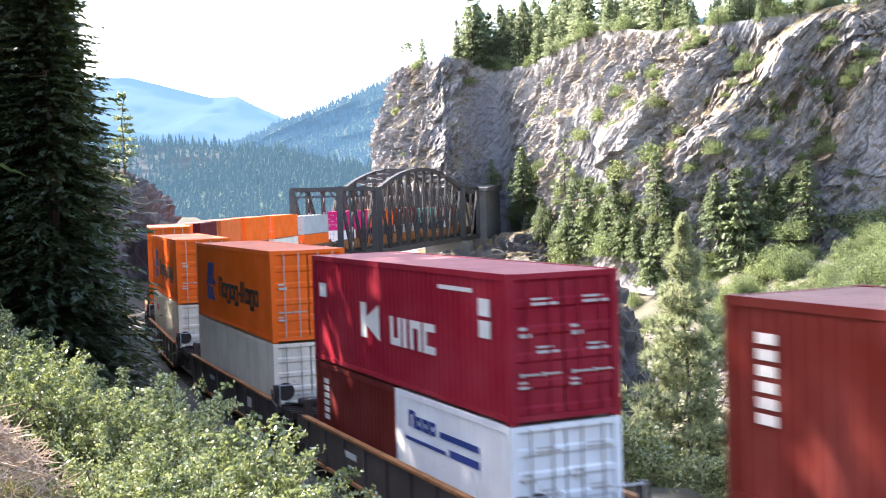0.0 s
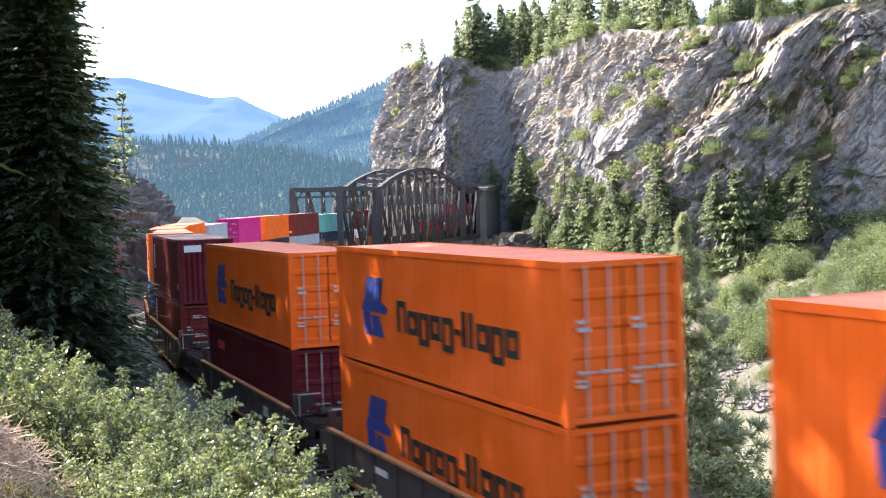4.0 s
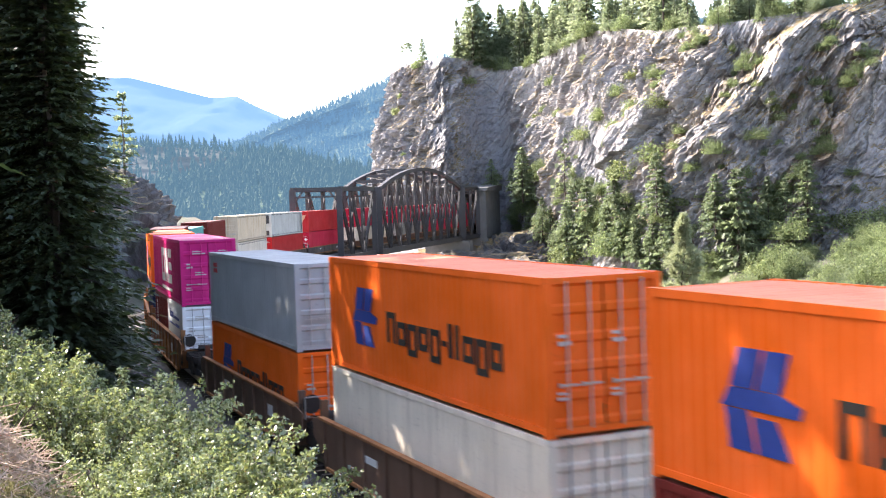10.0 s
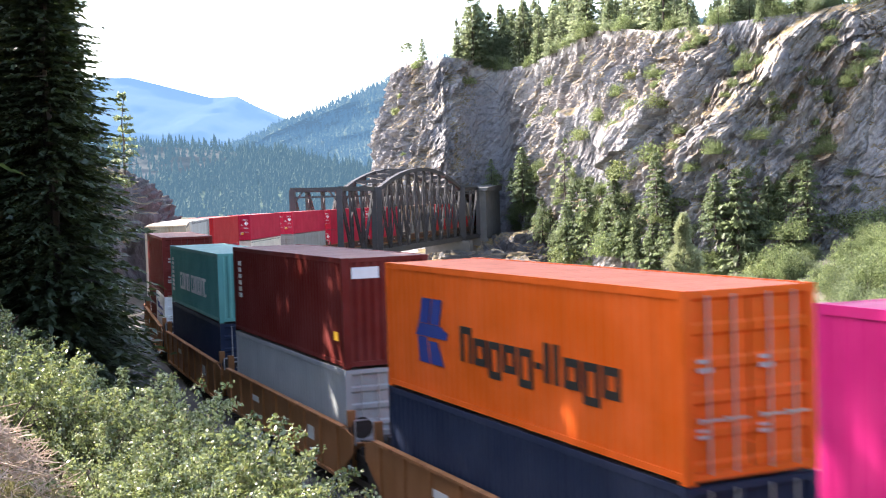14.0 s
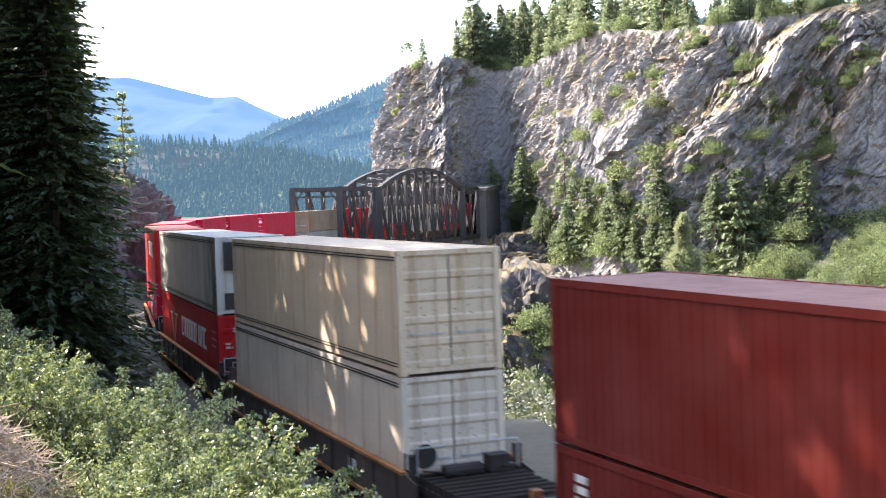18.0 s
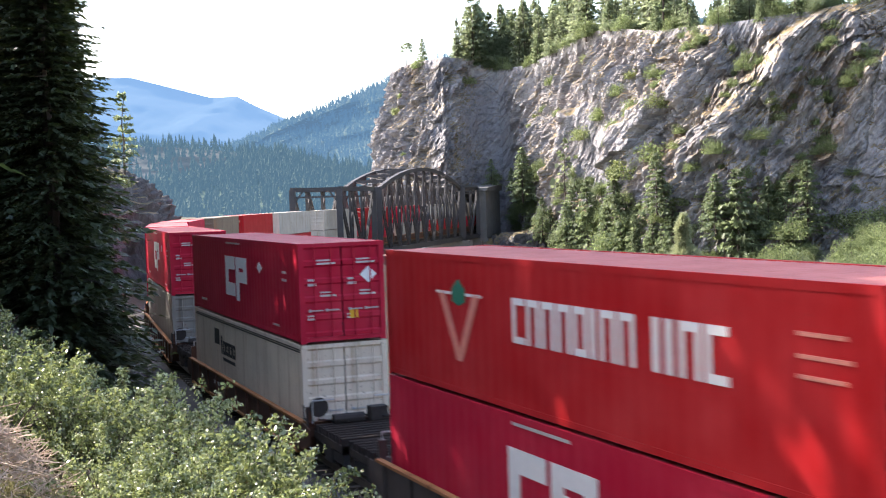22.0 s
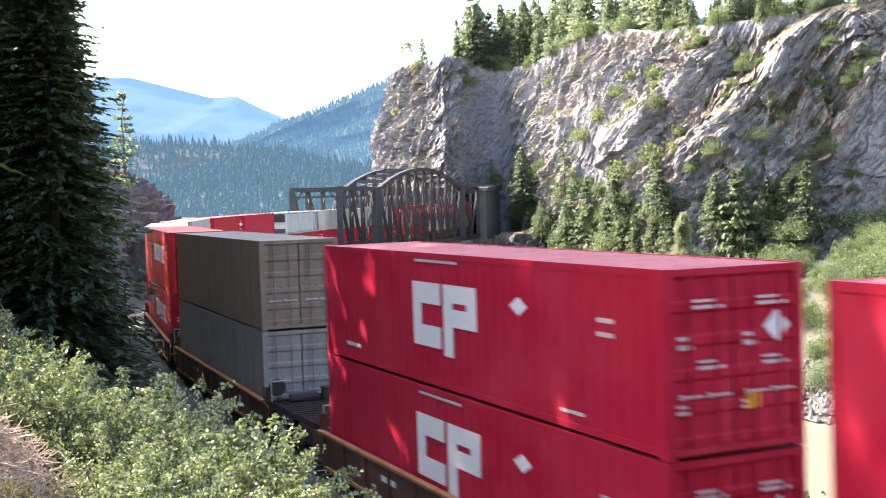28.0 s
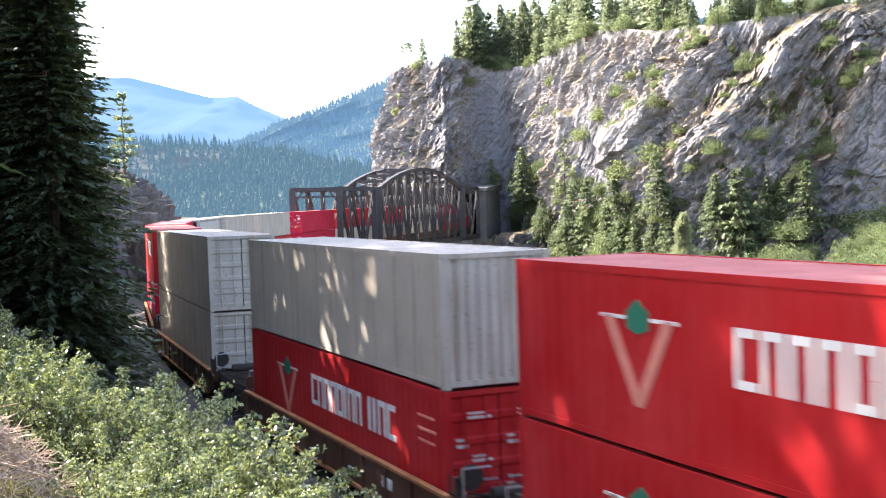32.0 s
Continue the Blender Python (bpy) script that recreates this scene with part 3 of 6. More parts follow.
def span(s0, s1, n, z0, z1, arch, skew=0.0):
    """One truss span from s0 to s1 in n panels; ends z0, middle z1 high."""
    deck = -1.0
    tops = {}
    for side in (1, -1):
        ss = [s0 + (s1 - s0) * i / n - side * skew * (1 - i / n) for i in range(n + 1)]
        hs = [z0 + (z1 - z0) * (1 - (2 * i / n - 1) ** 2) if arch else z0 for i in range(n + 1)]
        tops[side] = [bp(s, side, h) for s, h in zip(ss, hs)]
        lows = [bp(s, side, deck) for s in ss]
        for i in range(n):
            part("top_chord", Shape().beam(tops[side][i], tops[side][i + 1], 0.6, 0.65), STEEL, bridge)
            part("bottom_chord", Shape().beam(lows[i], lows[i + 1], 0.5, 0.9), STEEL, bridge)
        for i in range(n + 1):
            if i in (0, n):
                part("end_post", Shape().beam(lows[i], tops[side][i], 0.85, 0.7, (0, 1, 0)), STEEL, bridge)
            else:
                laced("post", lows[i], tops[side][i], 0.95, 0.36)
        for i in range(n):
            laced("diagonal", lows[i] if i >= n / 2 else lows[i + 1], tops[side][i + 1] if i >= n / 2 else tops[side][i], 0.72, 0.26)
            if n > 3:
                laced("counter", lows[i + 1] if i >= n / 2 else lows[i], tops[side][i] if i >= n / 2 else tops[side][i + 1], 0.3, 0.14)
    for i in range(n + 1):
        part("cross_strut", Shape().beam(tops[1][i], tops[-1][i], 0.35, 0.5), STEEL, bridge)
        if i < n:
            part("lateral_brace", Shape().beam(tops[1][i], tops[-1][i + 1], 0.14, 0.14), STEEL, bridge)
            part("lateral_brace", Shape().beam(tops[-1][i], tops[1][i + 1], 0.14, 0.14), STEEL, bridge)
    for i in (0, n):
        a, b = tops[1][i], tops[-1][i]
        part("portal_beam", Shape().beam(a + Vector((0, 0, -1.1)), b + Vector((0, 0, -1.1)), 0.2, 0.25), STEEL, bridge)
        m = (a + b) / 2
        for e in (a, b):
            part("knee_brace", Shape().beam(e + Vector((0, 0, -2.3)), e.lerp(m, 0.45) + Vector((0, 0, -0.2)), 0.18, 0.2), STEEL, bridge)


span(-146.8, -166, 3, 9.2, 9.2, False, 1.7)
span(-169, -225, 10, 9.2, 12.7, True)
span(-227.5, -241, 2, 9.3, 9.3, False)
for s in np.arange(-152, -241, -7.0):
    part("floor_beam", Shape().beam(bp(s, 1, -1.2), bp(s, -1, -1.2), 0.3, 0.7), STEEL, bridge)
for off in (-0.9, 0.9):
    part("stringer", Shape().beam(beside(-148, off, -0.75), beside(-241, off, -0.85), 0.3, 0.9), STEEL, bridge)
for s, base in ((-167.5, -26), (-226.3, -26), (-149.0, -14)):
    pier = thing("bridge_pier", "weathered stone bridge pier standing in the river", "pier", kind="structure")
    a = float(np.interp(s, TS, TH))
    sh = Shape()
    n = 6
    top, low = 1.3, 2.2
    c = rail(s)
    for i in range(5):
        z0, z1 = base + (-1.8 - base) * i / 5, base + (-1.8 - base) * (i + 1) / 5
        k = low + (top - low) * (i + 0.5) / 5
        blk = Shape().box(-k, -4.6 - (k - top), z0 + 0.03, k, 4.6 + (k - top), z1)
        ob = part("stone_course", blk, CONCRETE, pier)
        ob.matrix_basis = Matrix.Translation((c.x, c.y, 0)) @ Matrix.Rotation(a, 4, "Z")

# tunnel portal on the far bank
portal = thing("tunnel_portal", "grey concrete rock shed over the tunnel mouth at the bridge end", "tunnel portal", kind="structure")
pm = Matrix.Translation(rail(-250)) @ Matrix.Rotation(float(np.interp(-250, TS, TH)), 4, "Z")
for nm, bx in (("side_wall", (-7, 3.2, -10, 8, 4.6, 8.6)), ("side_wall", (-7, -4.6, -10, 8, -3.2, 8.6))):
    part(nm, Shape().box(*bx), CONCRETE, portal).matrix_basis = pm
part("roof_slab", Shape().plate([(-8, 8.6), (8.6, 8.6), (8.6, 9.3), (-8, 10.2)], -5.1, 5.1), CONCRETE, portal).matrix_basis = pm
part("masonry_base", Shape().box(-9, -4.8, -24, 8.2, 4.8, -1.6), CONCRETE, portal).matrix_basis = pm
# ---------- train ----------
PAINTS = {
    "orange": paint("orange_paint", (0.78, 0.125, 0.010), 0.25),
    "orange_dirty": paint("faded_orange_paint", (0.62, 0.13, 0.03), 0.6),
    "white": paint("white_paint", (0.72, 0.645, 0.53), 0.5, stain=(0.34, 0.29, 0.22)),
    "dirtywhite": paint("dirty_white_paint", (0.39, 0.355, 0.30), 0.8, stain=(0.24, 0.17, 0.10)),
    "offwhite": paint("off_white_paint", (0.62, 0.53, 0.42), 0.8, stain=(0.36, 0.24, 0.14)),
    "brightwhite": paint("clean_white_paint", (0.78, 0.79, 0.80), 0.2),
    "cream": paint("cream_paint", (0.58, 0.465, 0.325), 0.9, stain=(0.40, 0.19, 0.06)),
    "grey": paint("grey_paint", (0.34, 0.355, 0.36), 0.3),
    "dullgrey": paint("dull_grey_paint", (0.235, 0.215, 0.19), 0.8, stain=(0.13, 0.10, 0.075)),
    "rustgrey": paint("rusty_taupe_paint", (0.205, 0.15, 0.105), 0.9, stain=(0.11, 0.07, 0.04), patch=(-4.5, -8.0, (0.25, 0.10, 0.035), 0.9)),
    "rustedge": paint("rusted_edge", (0.30, 0.135, 0.055), 0.9, 0.8, stain=(0.10, 0.05, 0.03)),
    "reefer": paint("sooty_white_paint", (0.44, 0.43, 0.39), 0.7, stain=(0.24, 0.19, 0.13), patch=(4.8, 7.6, (0.035, 0.03, 0.027), 0.95)),
    "brown": paint("brown_paint", (0.135, 0.016, 0.012), 0.4),
    "maroon": paint("maroon_paint", (0.092, 0.007, 0.012), 0.3),
    "crimson": paint("crimson_paint", (0.27, 0.009, 0.024), 0.3),
    "red": paint("red_paint", (0.41, 0.009, 0.033), 0.3),
    "brightred": paint("bright_red_paint", (0.37, 0.011, 0.014), 0.35),
    "pink": paint("magenta_paint", (0.56, 0.018, 0.17), 0.25),
    "navy": paint("navy_paint", (0.018, 0.028, 0.06), 0.4),
    "blue": paint("blue_paint", (0.02, 0.07, 0.17), 0.4),
    "teal": paint("teal_paint", (0.10, 0.30, 0.27), 0.35),
    "greycar": paint("dark_car_paint", (0.07, 0.055, 0.05), 0.7),
    "tancar": paint("tan_car_paint", (0.27, 0.115, 0.042), 0.6),
    "rustcar": paint("rusty_car_paint", (0.13, 0.075, 0.05), 0.8),
    "browncar": paint("brown_car_paint", (0.085, 0.038, 0.024), 0.8),
}
MARK = {
    "white": plain("white_marking", (0.72, 0.72, 0.70), 0.6, 0, 0.12),
    "dull": plain("worn_marking", (0.50, 0.46, 0.43), 0.7, 0, 0.3),
    "black": plain("black_marking", (0.02, 0.018, 0.016), 0.6, 0, 0.2),
    "blue": plain("blue_marking", (0.015, 0.045, 0.24), 0.6, 0, 0.2),
    "green": plain("green_marking", (0.01, 0.16, 0.10), 0.6, 0, 0.2),
    "yellow": plain("yellow_marking", (0.75, 0.42, 0.02), 0.6, 0, 0.2),
    "faded": plain("faded_pink_marking", (0.60, 0.22, 0.17), 0.6, 0, 0.3),
    "peach": plain("peach_marking", (0.55, 0.30, 0.17), 0.6, 0, 0.3),
    "redm": plain("red_marking", (0.6, 0.03, 0.04), 0.6, 0, 0.2),
}
# roof paint paled by dust and by the sky's grazing reflection, both in colour
DUST_SHEEN = {k: paint("dusty_roof_" + k, [q * 0.62 + d for q, d in zip(m.node_tree.nodes["Mix"].inputs[6].default_value[:3], (0.13, 0.115, 0.10))], 0.7, 0.75) for k, m in list(PAINTS.items())}
GALV = plain("galvanised_steel", (0.42, 0.42, 0.42), 0.45, 0.5, 0.2, 8.0)
RUBBER = plain("black_rubber", (0.02, 0.02, 0.02), 0.8)
CASTIRON = plain("dirty_cast_steel", (0.03, 0.023, 0.02), 0.9, 0.0, 0.5)
DARKSTEEL = plain("dark_steel", (0.035, 0.03, 0.03), 0.7)
MESHES = {}


def cached(key, make):
    if key not in MESHES:
        MESHES[key] = make()
    return MESHES[key]


def corrugated(L, H, W, mat, pitch=0.28, depth=0.036):
    """Side sheet of one container: trapezoid folds, in the plane y = 0, outward is -y."""
    n = int(round((L - 0.3) / pitch))
    p = (L - 0.3) / n
    xs, ys = [-L / 2 + 0.15], [0.0]
    for i in range(n):
        x = -L / 2 + 0.15 + i * p
        for f, d in ((0.25, 0.0), (0.5, depth), (0.75, depth), (1.0, 0.0)):
            xs.append(x + f * p)
            ys.append(d)
    P = np.array([[(x, y, z) for x, y in zip(xs, ys)] for z in (0.16, H - 0.11)])
    return grid_mesh("side_panel", P, mat, False)


def sheet_end(W, H, mat, depth=0.04):
    """Folded end sheet facing +x."""
    n = 9
    p = (W - 0.3) / n
    ys, xs = [-W / 2 + 0.15], [0.0]
    for i in range(n):
        for f, d in ((0.25, 0.0), (0.5, -depth), (0.75, -depth), (1.0, 0.0)):
            ys.append(-W / 2 + 0.15 + (i + f) * p)
            xs.append(d)
    P = np.array([[(x, y, z) for x, y in zip(xs, ys)] for z in (0.16, H - 0.11)])
    return grid_mesh("end_panel", P, mat, False)


def roof_sheet(L, W, H, mat):
    n = int(L / 0.35)
    xs = np.linspace(-L / 2 + 0.15, L / 2 - 0.15, n * 4 + 1)
    zs = [H - 0.012 - (0.018 if i % 4 in (1, 2) else 0.0) for i in range(len(xs))]
    P = np.array([[(x, y, z) for x, z in zip(xs, zs)] for y in (-W / 2 + 0.06, W / 2 - 0.06)])
    return grid_mesh("roof", P, mat, False)


def door_leaf(w, H, mat):
    """Door leaf facing +x with pressed horizontal folds, hinge side at y = 0."""
    zs, xs = [0.0], [0.0]
    n = 5
    h = H - 0.305
    for i in range(n):
        for f, d in ((0.22, 0.0), (0.32, -0.035), (0.9, -0.035), (1.0, 0.0)):
            zs.append((i + f) / n * h)
            xs.append(d)
    P = np.array([[(x, y, z) for x, z in zip(xs, zs)] for y in (0.02, w - 0.02)])
    return grid_mesh("door", P, mat, False)


def glyph(a, z0, b, z1, kind, s):
    """One plain block of a word: open or closed rectangular stroke."""
    m = (z0 + z1) / 2
    if kind == 0:
        return [(a, z0), (a + s, z0), (a + s, z1 - s), (b - s, z1 - s), (b - s, z0), (b, z0), (b, z1), (a, z1)]
    if kind == 1:
        return [(a, z0), (b, z0), (b, z1), (b - s, z1), (b - s, z0 + s), (a + s, z0 + s), (a + s, z1), (a, z1)]
    if kind == 2:
        return [(a, z0), (b, z0), (b, z0 + s), (a + s, z0 + s), (a + s, z1 - s), (b, z1 - s), (b, z1), (a, z1)]
    if kind == 3:
        e = 0.004
        return [(a, z0), (b, z0), (b, m - e), (b - s, m - e), (b - s, z0 + s), (a + s, z0 + s), (a + s, z1 - s), (b - s, z1 - s), (b - s, m + e), (b, m + e), (b, z1), (a, z1)]
    return [(a, z0), (a + s * 1.3, z0), (a + s * 1.3, z1), (a, z1)]


def word(x0, z0, x1, z1, pattern):
    """A row of plain blocks in the rhythm of a word: T tall, o low, p hanging, I bar, - dash; digits are full-height strokes."""
    wide = [0.55 if c in "I4-" else 1.0 for c in pattern]
    u = (x1 - x0) / sum(wide)
    x, h, out = x0, z1 - z0, []
    for c, w in zip(pattern, wide):
        a, b, t = x + u * 0.08, x + u * (w - 0.08), u * 0.22
        x += u * w
        if c == "-":
            out.append([(a, z0 + h * .3), (b, z0 + h * .3), (b, z0 + h * .46), (a, z0 + h * .46)])
        elif c == "I":
            out.append(glyph(a, z0, b, z1, 4, t))
        elif c in "op":
            out.append(glyph(a, z0 - (h * .26 if c == "p" else 0), b, z0 + h * .74, 3, t))
        elif c == "T":
            out.append(glyph(a, z0, b, z1, 0, t))
        else:
            out.append(glyph(a, z0, b, z1, int(c), t))
    return out


def marks(kind, L, H):
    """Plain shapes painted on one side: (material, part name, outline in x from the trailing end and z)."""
    R = lambda a, b, c, d: [(a, b), (c, b), (c, d), (a, d)]
    h = lambda f: H * (1 - f)
    put = lambda mat, name, outs: [(mat, name, o) for o in outs]
    if kind == "blue_emblem":
        x = 1.8
        emblem = [[(x + 0.42, h(.24)), (x + 0.92, h(.24)), (x + 0.72, h(.43)), (x + 0.22, h(.43))], [(x + 1.0, h(.24)), (x + 1.5, h(.24)), (x + 1.3, h(.43)), (x + 0.8, h(.43))],
                  [(x + 0.2, h(.434)), (x + 1.3, h(.434)), (x + 1.75, h(.48)), (x + 1.68, h(.53)), (x, h(.53))], [(x + 0.1, h(.536)), (x + 0.6, h(.536)), (x + 0.75, h(.73)), (x + 0.2, h(.73))], [(x + 0.72, h(.56)), (x + 1.2, h(.56)), (x + 1.5, h(.73)), (x + 0.84, h(.73))]]
        return put("blue", "emblem", emblem) + put("black", "wordmark", word(4.15, h(.65), 10.45, h(.40), "Topop-IIopo"))
    if kind == "small_word":
        return put("blue", "emblem", [[(2.7, h(.33)), (3.5, h(.33)), (3.35, h(.50)), (3.7, h(.54)), (3.35, h(.62)), (2.8, h(.62))]]) + put("black", "wordmark", word(4.6, h(.57), 8.8, h(.46), "Topop-IIopo"))
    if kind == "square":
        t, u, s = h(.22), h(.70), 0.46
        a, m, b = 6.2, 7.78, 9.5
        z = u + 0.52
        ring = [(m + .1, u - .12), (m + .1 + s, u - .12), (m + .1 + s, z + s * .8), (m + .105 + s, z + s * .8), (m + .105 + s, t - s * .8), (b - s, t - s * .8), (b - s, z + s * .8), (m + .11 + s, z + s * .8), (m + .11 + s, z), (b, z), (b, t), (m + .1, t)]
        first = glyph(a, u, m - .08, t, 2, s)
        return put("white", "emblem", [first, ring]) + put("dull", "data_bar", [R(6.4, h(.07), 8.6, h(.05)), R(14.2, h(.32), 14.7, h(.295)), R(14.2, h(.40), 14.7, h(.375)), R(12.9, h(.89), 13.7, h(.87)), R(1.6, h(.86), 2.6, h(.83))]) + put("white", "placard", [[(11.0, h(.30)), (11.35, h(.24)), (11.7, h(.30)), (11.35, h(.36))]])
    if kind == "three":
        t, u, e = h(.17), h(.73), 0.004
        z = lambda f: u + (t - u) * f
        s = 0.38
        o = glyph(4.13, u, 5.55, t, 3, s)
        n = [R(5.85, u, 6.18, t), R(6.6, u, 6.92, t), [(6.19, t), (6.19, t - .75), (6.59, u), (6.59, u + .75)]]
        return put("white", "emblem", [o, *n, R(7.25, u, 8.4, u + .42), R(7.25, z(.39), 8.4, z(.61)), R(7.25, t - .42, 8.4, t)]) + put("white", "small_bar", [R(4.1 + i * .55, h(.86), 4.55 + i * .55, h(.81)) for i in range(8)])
    if kind == "triangle":
        a, c, b = 3.1, 4.1, 5.1
        tri = [[(a, h(.27)), (a + .3, h(.27)), (c, h(.66)), (b - .3, h(.27)), (b, h(.27)), (c + .12, h(.75)), (c - .12, h(.75))]]
        leaf = [[(c - .3, h(.33)), (c - .33, h(.24)), (c, h(.17)), (c + .33, h(.24)), (c + .3, h(.33)), (c, h(.36))]]
        return put("faded", "faded_triangle", tri) + put("white", "stripe", [R(a - .1, h(.285), c - .36, h(.265)), R(c + .36, h(.285), b + .1, h(.265))]) + put("green", "leaf_mark", leaf) + put("white", "wordmark", word(6.5, h(.54), 10.8, h(.25), "20003400") + word(11.2, h(.54), 13.2, h(.25), "4402")) + put("faded", "data_bar", [R(14.6, h(.245), 15.5, h(.225)), R(14.6, h(.345), 15.6, h(.325)), R(14.6, h(.435), 15.5, h(.415))])
    if kind == "white_word":
        return put("white", "wordmark", [[(3.9, h(.66)), (4.3, h(.66)), (4.3, h(.55)), (5.2, h(.66)), (5.2, h(.36)), (4.3, h(.48)), (4.3, h(.36)), (3.9, h(.36))]] + word(5.9, h(.66), 8.7, h(.43), "1402")) + put("white", "data_bar", [R(0.6, h(.38), 1.2, h(.25)), R(8.9, h(.15), 10.6, h(.12)), R(10.9, h(.30), 11.4, h(.18)), R(10.9, h(.45), 11.4, h(.33))])
    if kind == "twobars":
        return put("white", "wordmark", word(2.7, h(.70), 5.3, h(.42), "21400") + word(5.7, h(.70), 9.4, h(.42), "21433402")) + put("white", "data_bar", [R(0.4, h(.2 + i * .075 + .05), 0.95, h(.2 + i * .075)) for i in range(8)])
    if kind == "codes":
        return put("white", "data_bar", [R(0.7, h(.16 + i * .075 + .05), 1.1, h(.16 + i * .075)) for i in range(6)]) + (put("yellow", "label_mark", [R(11.3, h(.76), 11.7, h(.68))]) if L > 10 else [])
    if kind == "blue_word":
        return put("blue", "wordmark", word(0.8, h(.30), 2.4, h(.15), "Tooo") + [R(2.6, h(.29), 4.6, h(.24)), R(0.6, h(.42), 2.9, h(.39)), R(3.1, h(.42), 4.6, h(.36))])
    if kind == "dark_word":
        return put("black", "wordmark", word(4.9, h(.48), 7.3, h(.25), "Ioooo") + [R(3.8, h(.38), 4.6, h(.18)), R(5.2, h(.56), 7.2, h(.52))])
    if kind == "pink_tag":
        return put("redm", "label_mark", [R(1.6, h(.36), 2.7, h(.24))])
    if kind == "small_red":
        return put("redm", "label_mark", [R(0.75, h(.20), 1.35, h(.14)), R(0.75, h(.28), 1.35, h(.22))])
    return []


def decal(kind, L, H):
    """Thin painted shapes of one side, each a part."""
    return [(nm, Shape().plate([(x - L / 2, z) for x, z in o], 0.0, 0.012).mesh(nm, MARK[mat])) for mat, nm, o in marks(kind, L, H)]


SIZES = {20: (6.06, 2.44), 40: (12.19, 2.44), 53: (16.15, 2.59)}


def container(size, H, colour, kind="", lead="doors", label=""):
    """A shipping container standing on z = 0, its leading end towards +x."""
    L, W = SIZES[size]
    mat = PAINTS[colour]
    c = thing("shipping_container", label, "container", group="containers on the train")
    key = (size, H, colour)
    side = cached(("side",) + key, lambda: corrugated(L, H, W, mat, 0.28 if size != 53 else 0.42, 0.026 if size != 53 else 0.005))
    for sg in (1, -1):
        ob = part("side_panel", side, None, c)
        ob.matrix_basis = Matrix.Translation((0, -sg * (W / 2 - 0.012), 0)) @ Matrix.Rotation(0 if sg > 0 else math.pi, 4, "Z")
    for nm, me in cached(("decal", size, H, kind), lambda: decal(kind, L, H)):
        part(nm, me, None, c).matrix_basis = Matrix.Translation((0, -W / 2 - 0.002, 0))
    part("roof", cached(("roof",) + key, lambda: roof_sheet(L, W, H, DUST_SHEEN[colour])), None, c)
    post = cached(("post",) + key, lambda: Shape().box(-0.08, -0.08, 0.0, 0.08, 0.08, H - 0.02).mesh("corner_post", mat))
    cast = cached(("casting", colour), lambda: Shape().box(-0.09, -0.09, 0.0, 0.09, 0.09, 0.12).mesh("corner_casting", mat))
    for sx in (-1, 1):
        for sy in (-1, 1):
            part("corner_post", post, None, c).matrix_basis = Matrix.Translation((sx * (L / 2 - 0.08), sy * (W / 2 - 0.08), 0.01))
            for z in (0.0, H - 0.12):
                part("corner_casting", cast, None, c).matrix_basis = Matrix.Translation((sx * (L / 2 - 0.088), sy * (W / 2 - 0.088), z))
    for sy in (-1, 1):
        part("top_rail", cached(("trail",) + key, lambda: Shape().box(-L / 2 + 0.16, -0.035, H - 0.13, L / 2 - 0.16, 0.035, H).mesh("top_rail", mat)), None, c).matrix_basis = Matrix.Translation((0, sy * (W / 2 - 0.036), 0))
        part("bottom_rail", cached(("brail",) + key, lambda: Shape().box(-L / 2 + 0.16, -0.04, 0.055, L / 2 - 0.16, 0.04, 0.17).mesh("bottom_rail", mat)), None, c).matrix_basis = Matrix.Translation((0, sy * (W / 2 - 0.042), 0))
    if size == 53 and colour in ("cream", "reefer", "offwhite"):
        for sy in (-1, 1):
            strip = cached(("strip", H), lambda: Shape().box(-L / 2 + 0.17, -0.008, H - 0.165, L / 2 - 0.17, 0.008, H - 0.14).box(-L / 2 + 0.17, -0.008, H - 0.235, L / 2 - 0.17, 0.008, H - 0.205).box(-L / 2 + 0.17, -0.008, 0.2, L / 2 - 0.17, 0.008, 0.225).box(-L / 2 + 0.17, -0.008, 0.275, L / 2 - 0.17, 0.008, 0.295).mesh("rub_rail", CASTIRON))
            part("rub_rail", strip, None, c, "dark rub rails along the side").matrix_basis = Matrix.Translation((0, sy * (W / 2 - 0.006), 0))
    part("floor", cached(("floor", size), lambda: Shape().box(-L / 2 + 0.1, -W / 2 + 0.1, 0.1, L / 2 - 0.1, W / 2 - 0.1, 0.16).mesh("floor", DARKSTEEL)), None, c)
    ends = [("doors", math.pi), ("plain", 0)] if lead != "doors" else [("plain", math.pi), ("doors", 0)]
    if lead == "reefer":
        ends = [("doors", math.pi), ("reefer", 0)]
    for what, turn in ends:
        T = Matrix.Rotation(turn, 4, "Z")
        e = L / 2
        part("end_header", cached(("head",) + key, lambda: Shape().box(-0.05, -W / 2 + 0.16, H - 0.12, 0.05, W / 2 - 0.16, H - 0.01).mesh("end_header", mat)), None, c).matrix_basis = T @ Matrix.Translation((e - 0.06, 0, 0))
        part("end_sill", cached(("sill",) + key, lambda: Shape().box(-0.06, -W / 2 + 0.16, 0.05, 0.06, W / 2 - 0.16, 0.17).mesh("end_sill", mat)), None, c).matrix_basis = T @ Matrix.Translation((e - 0.07, 0, 0))
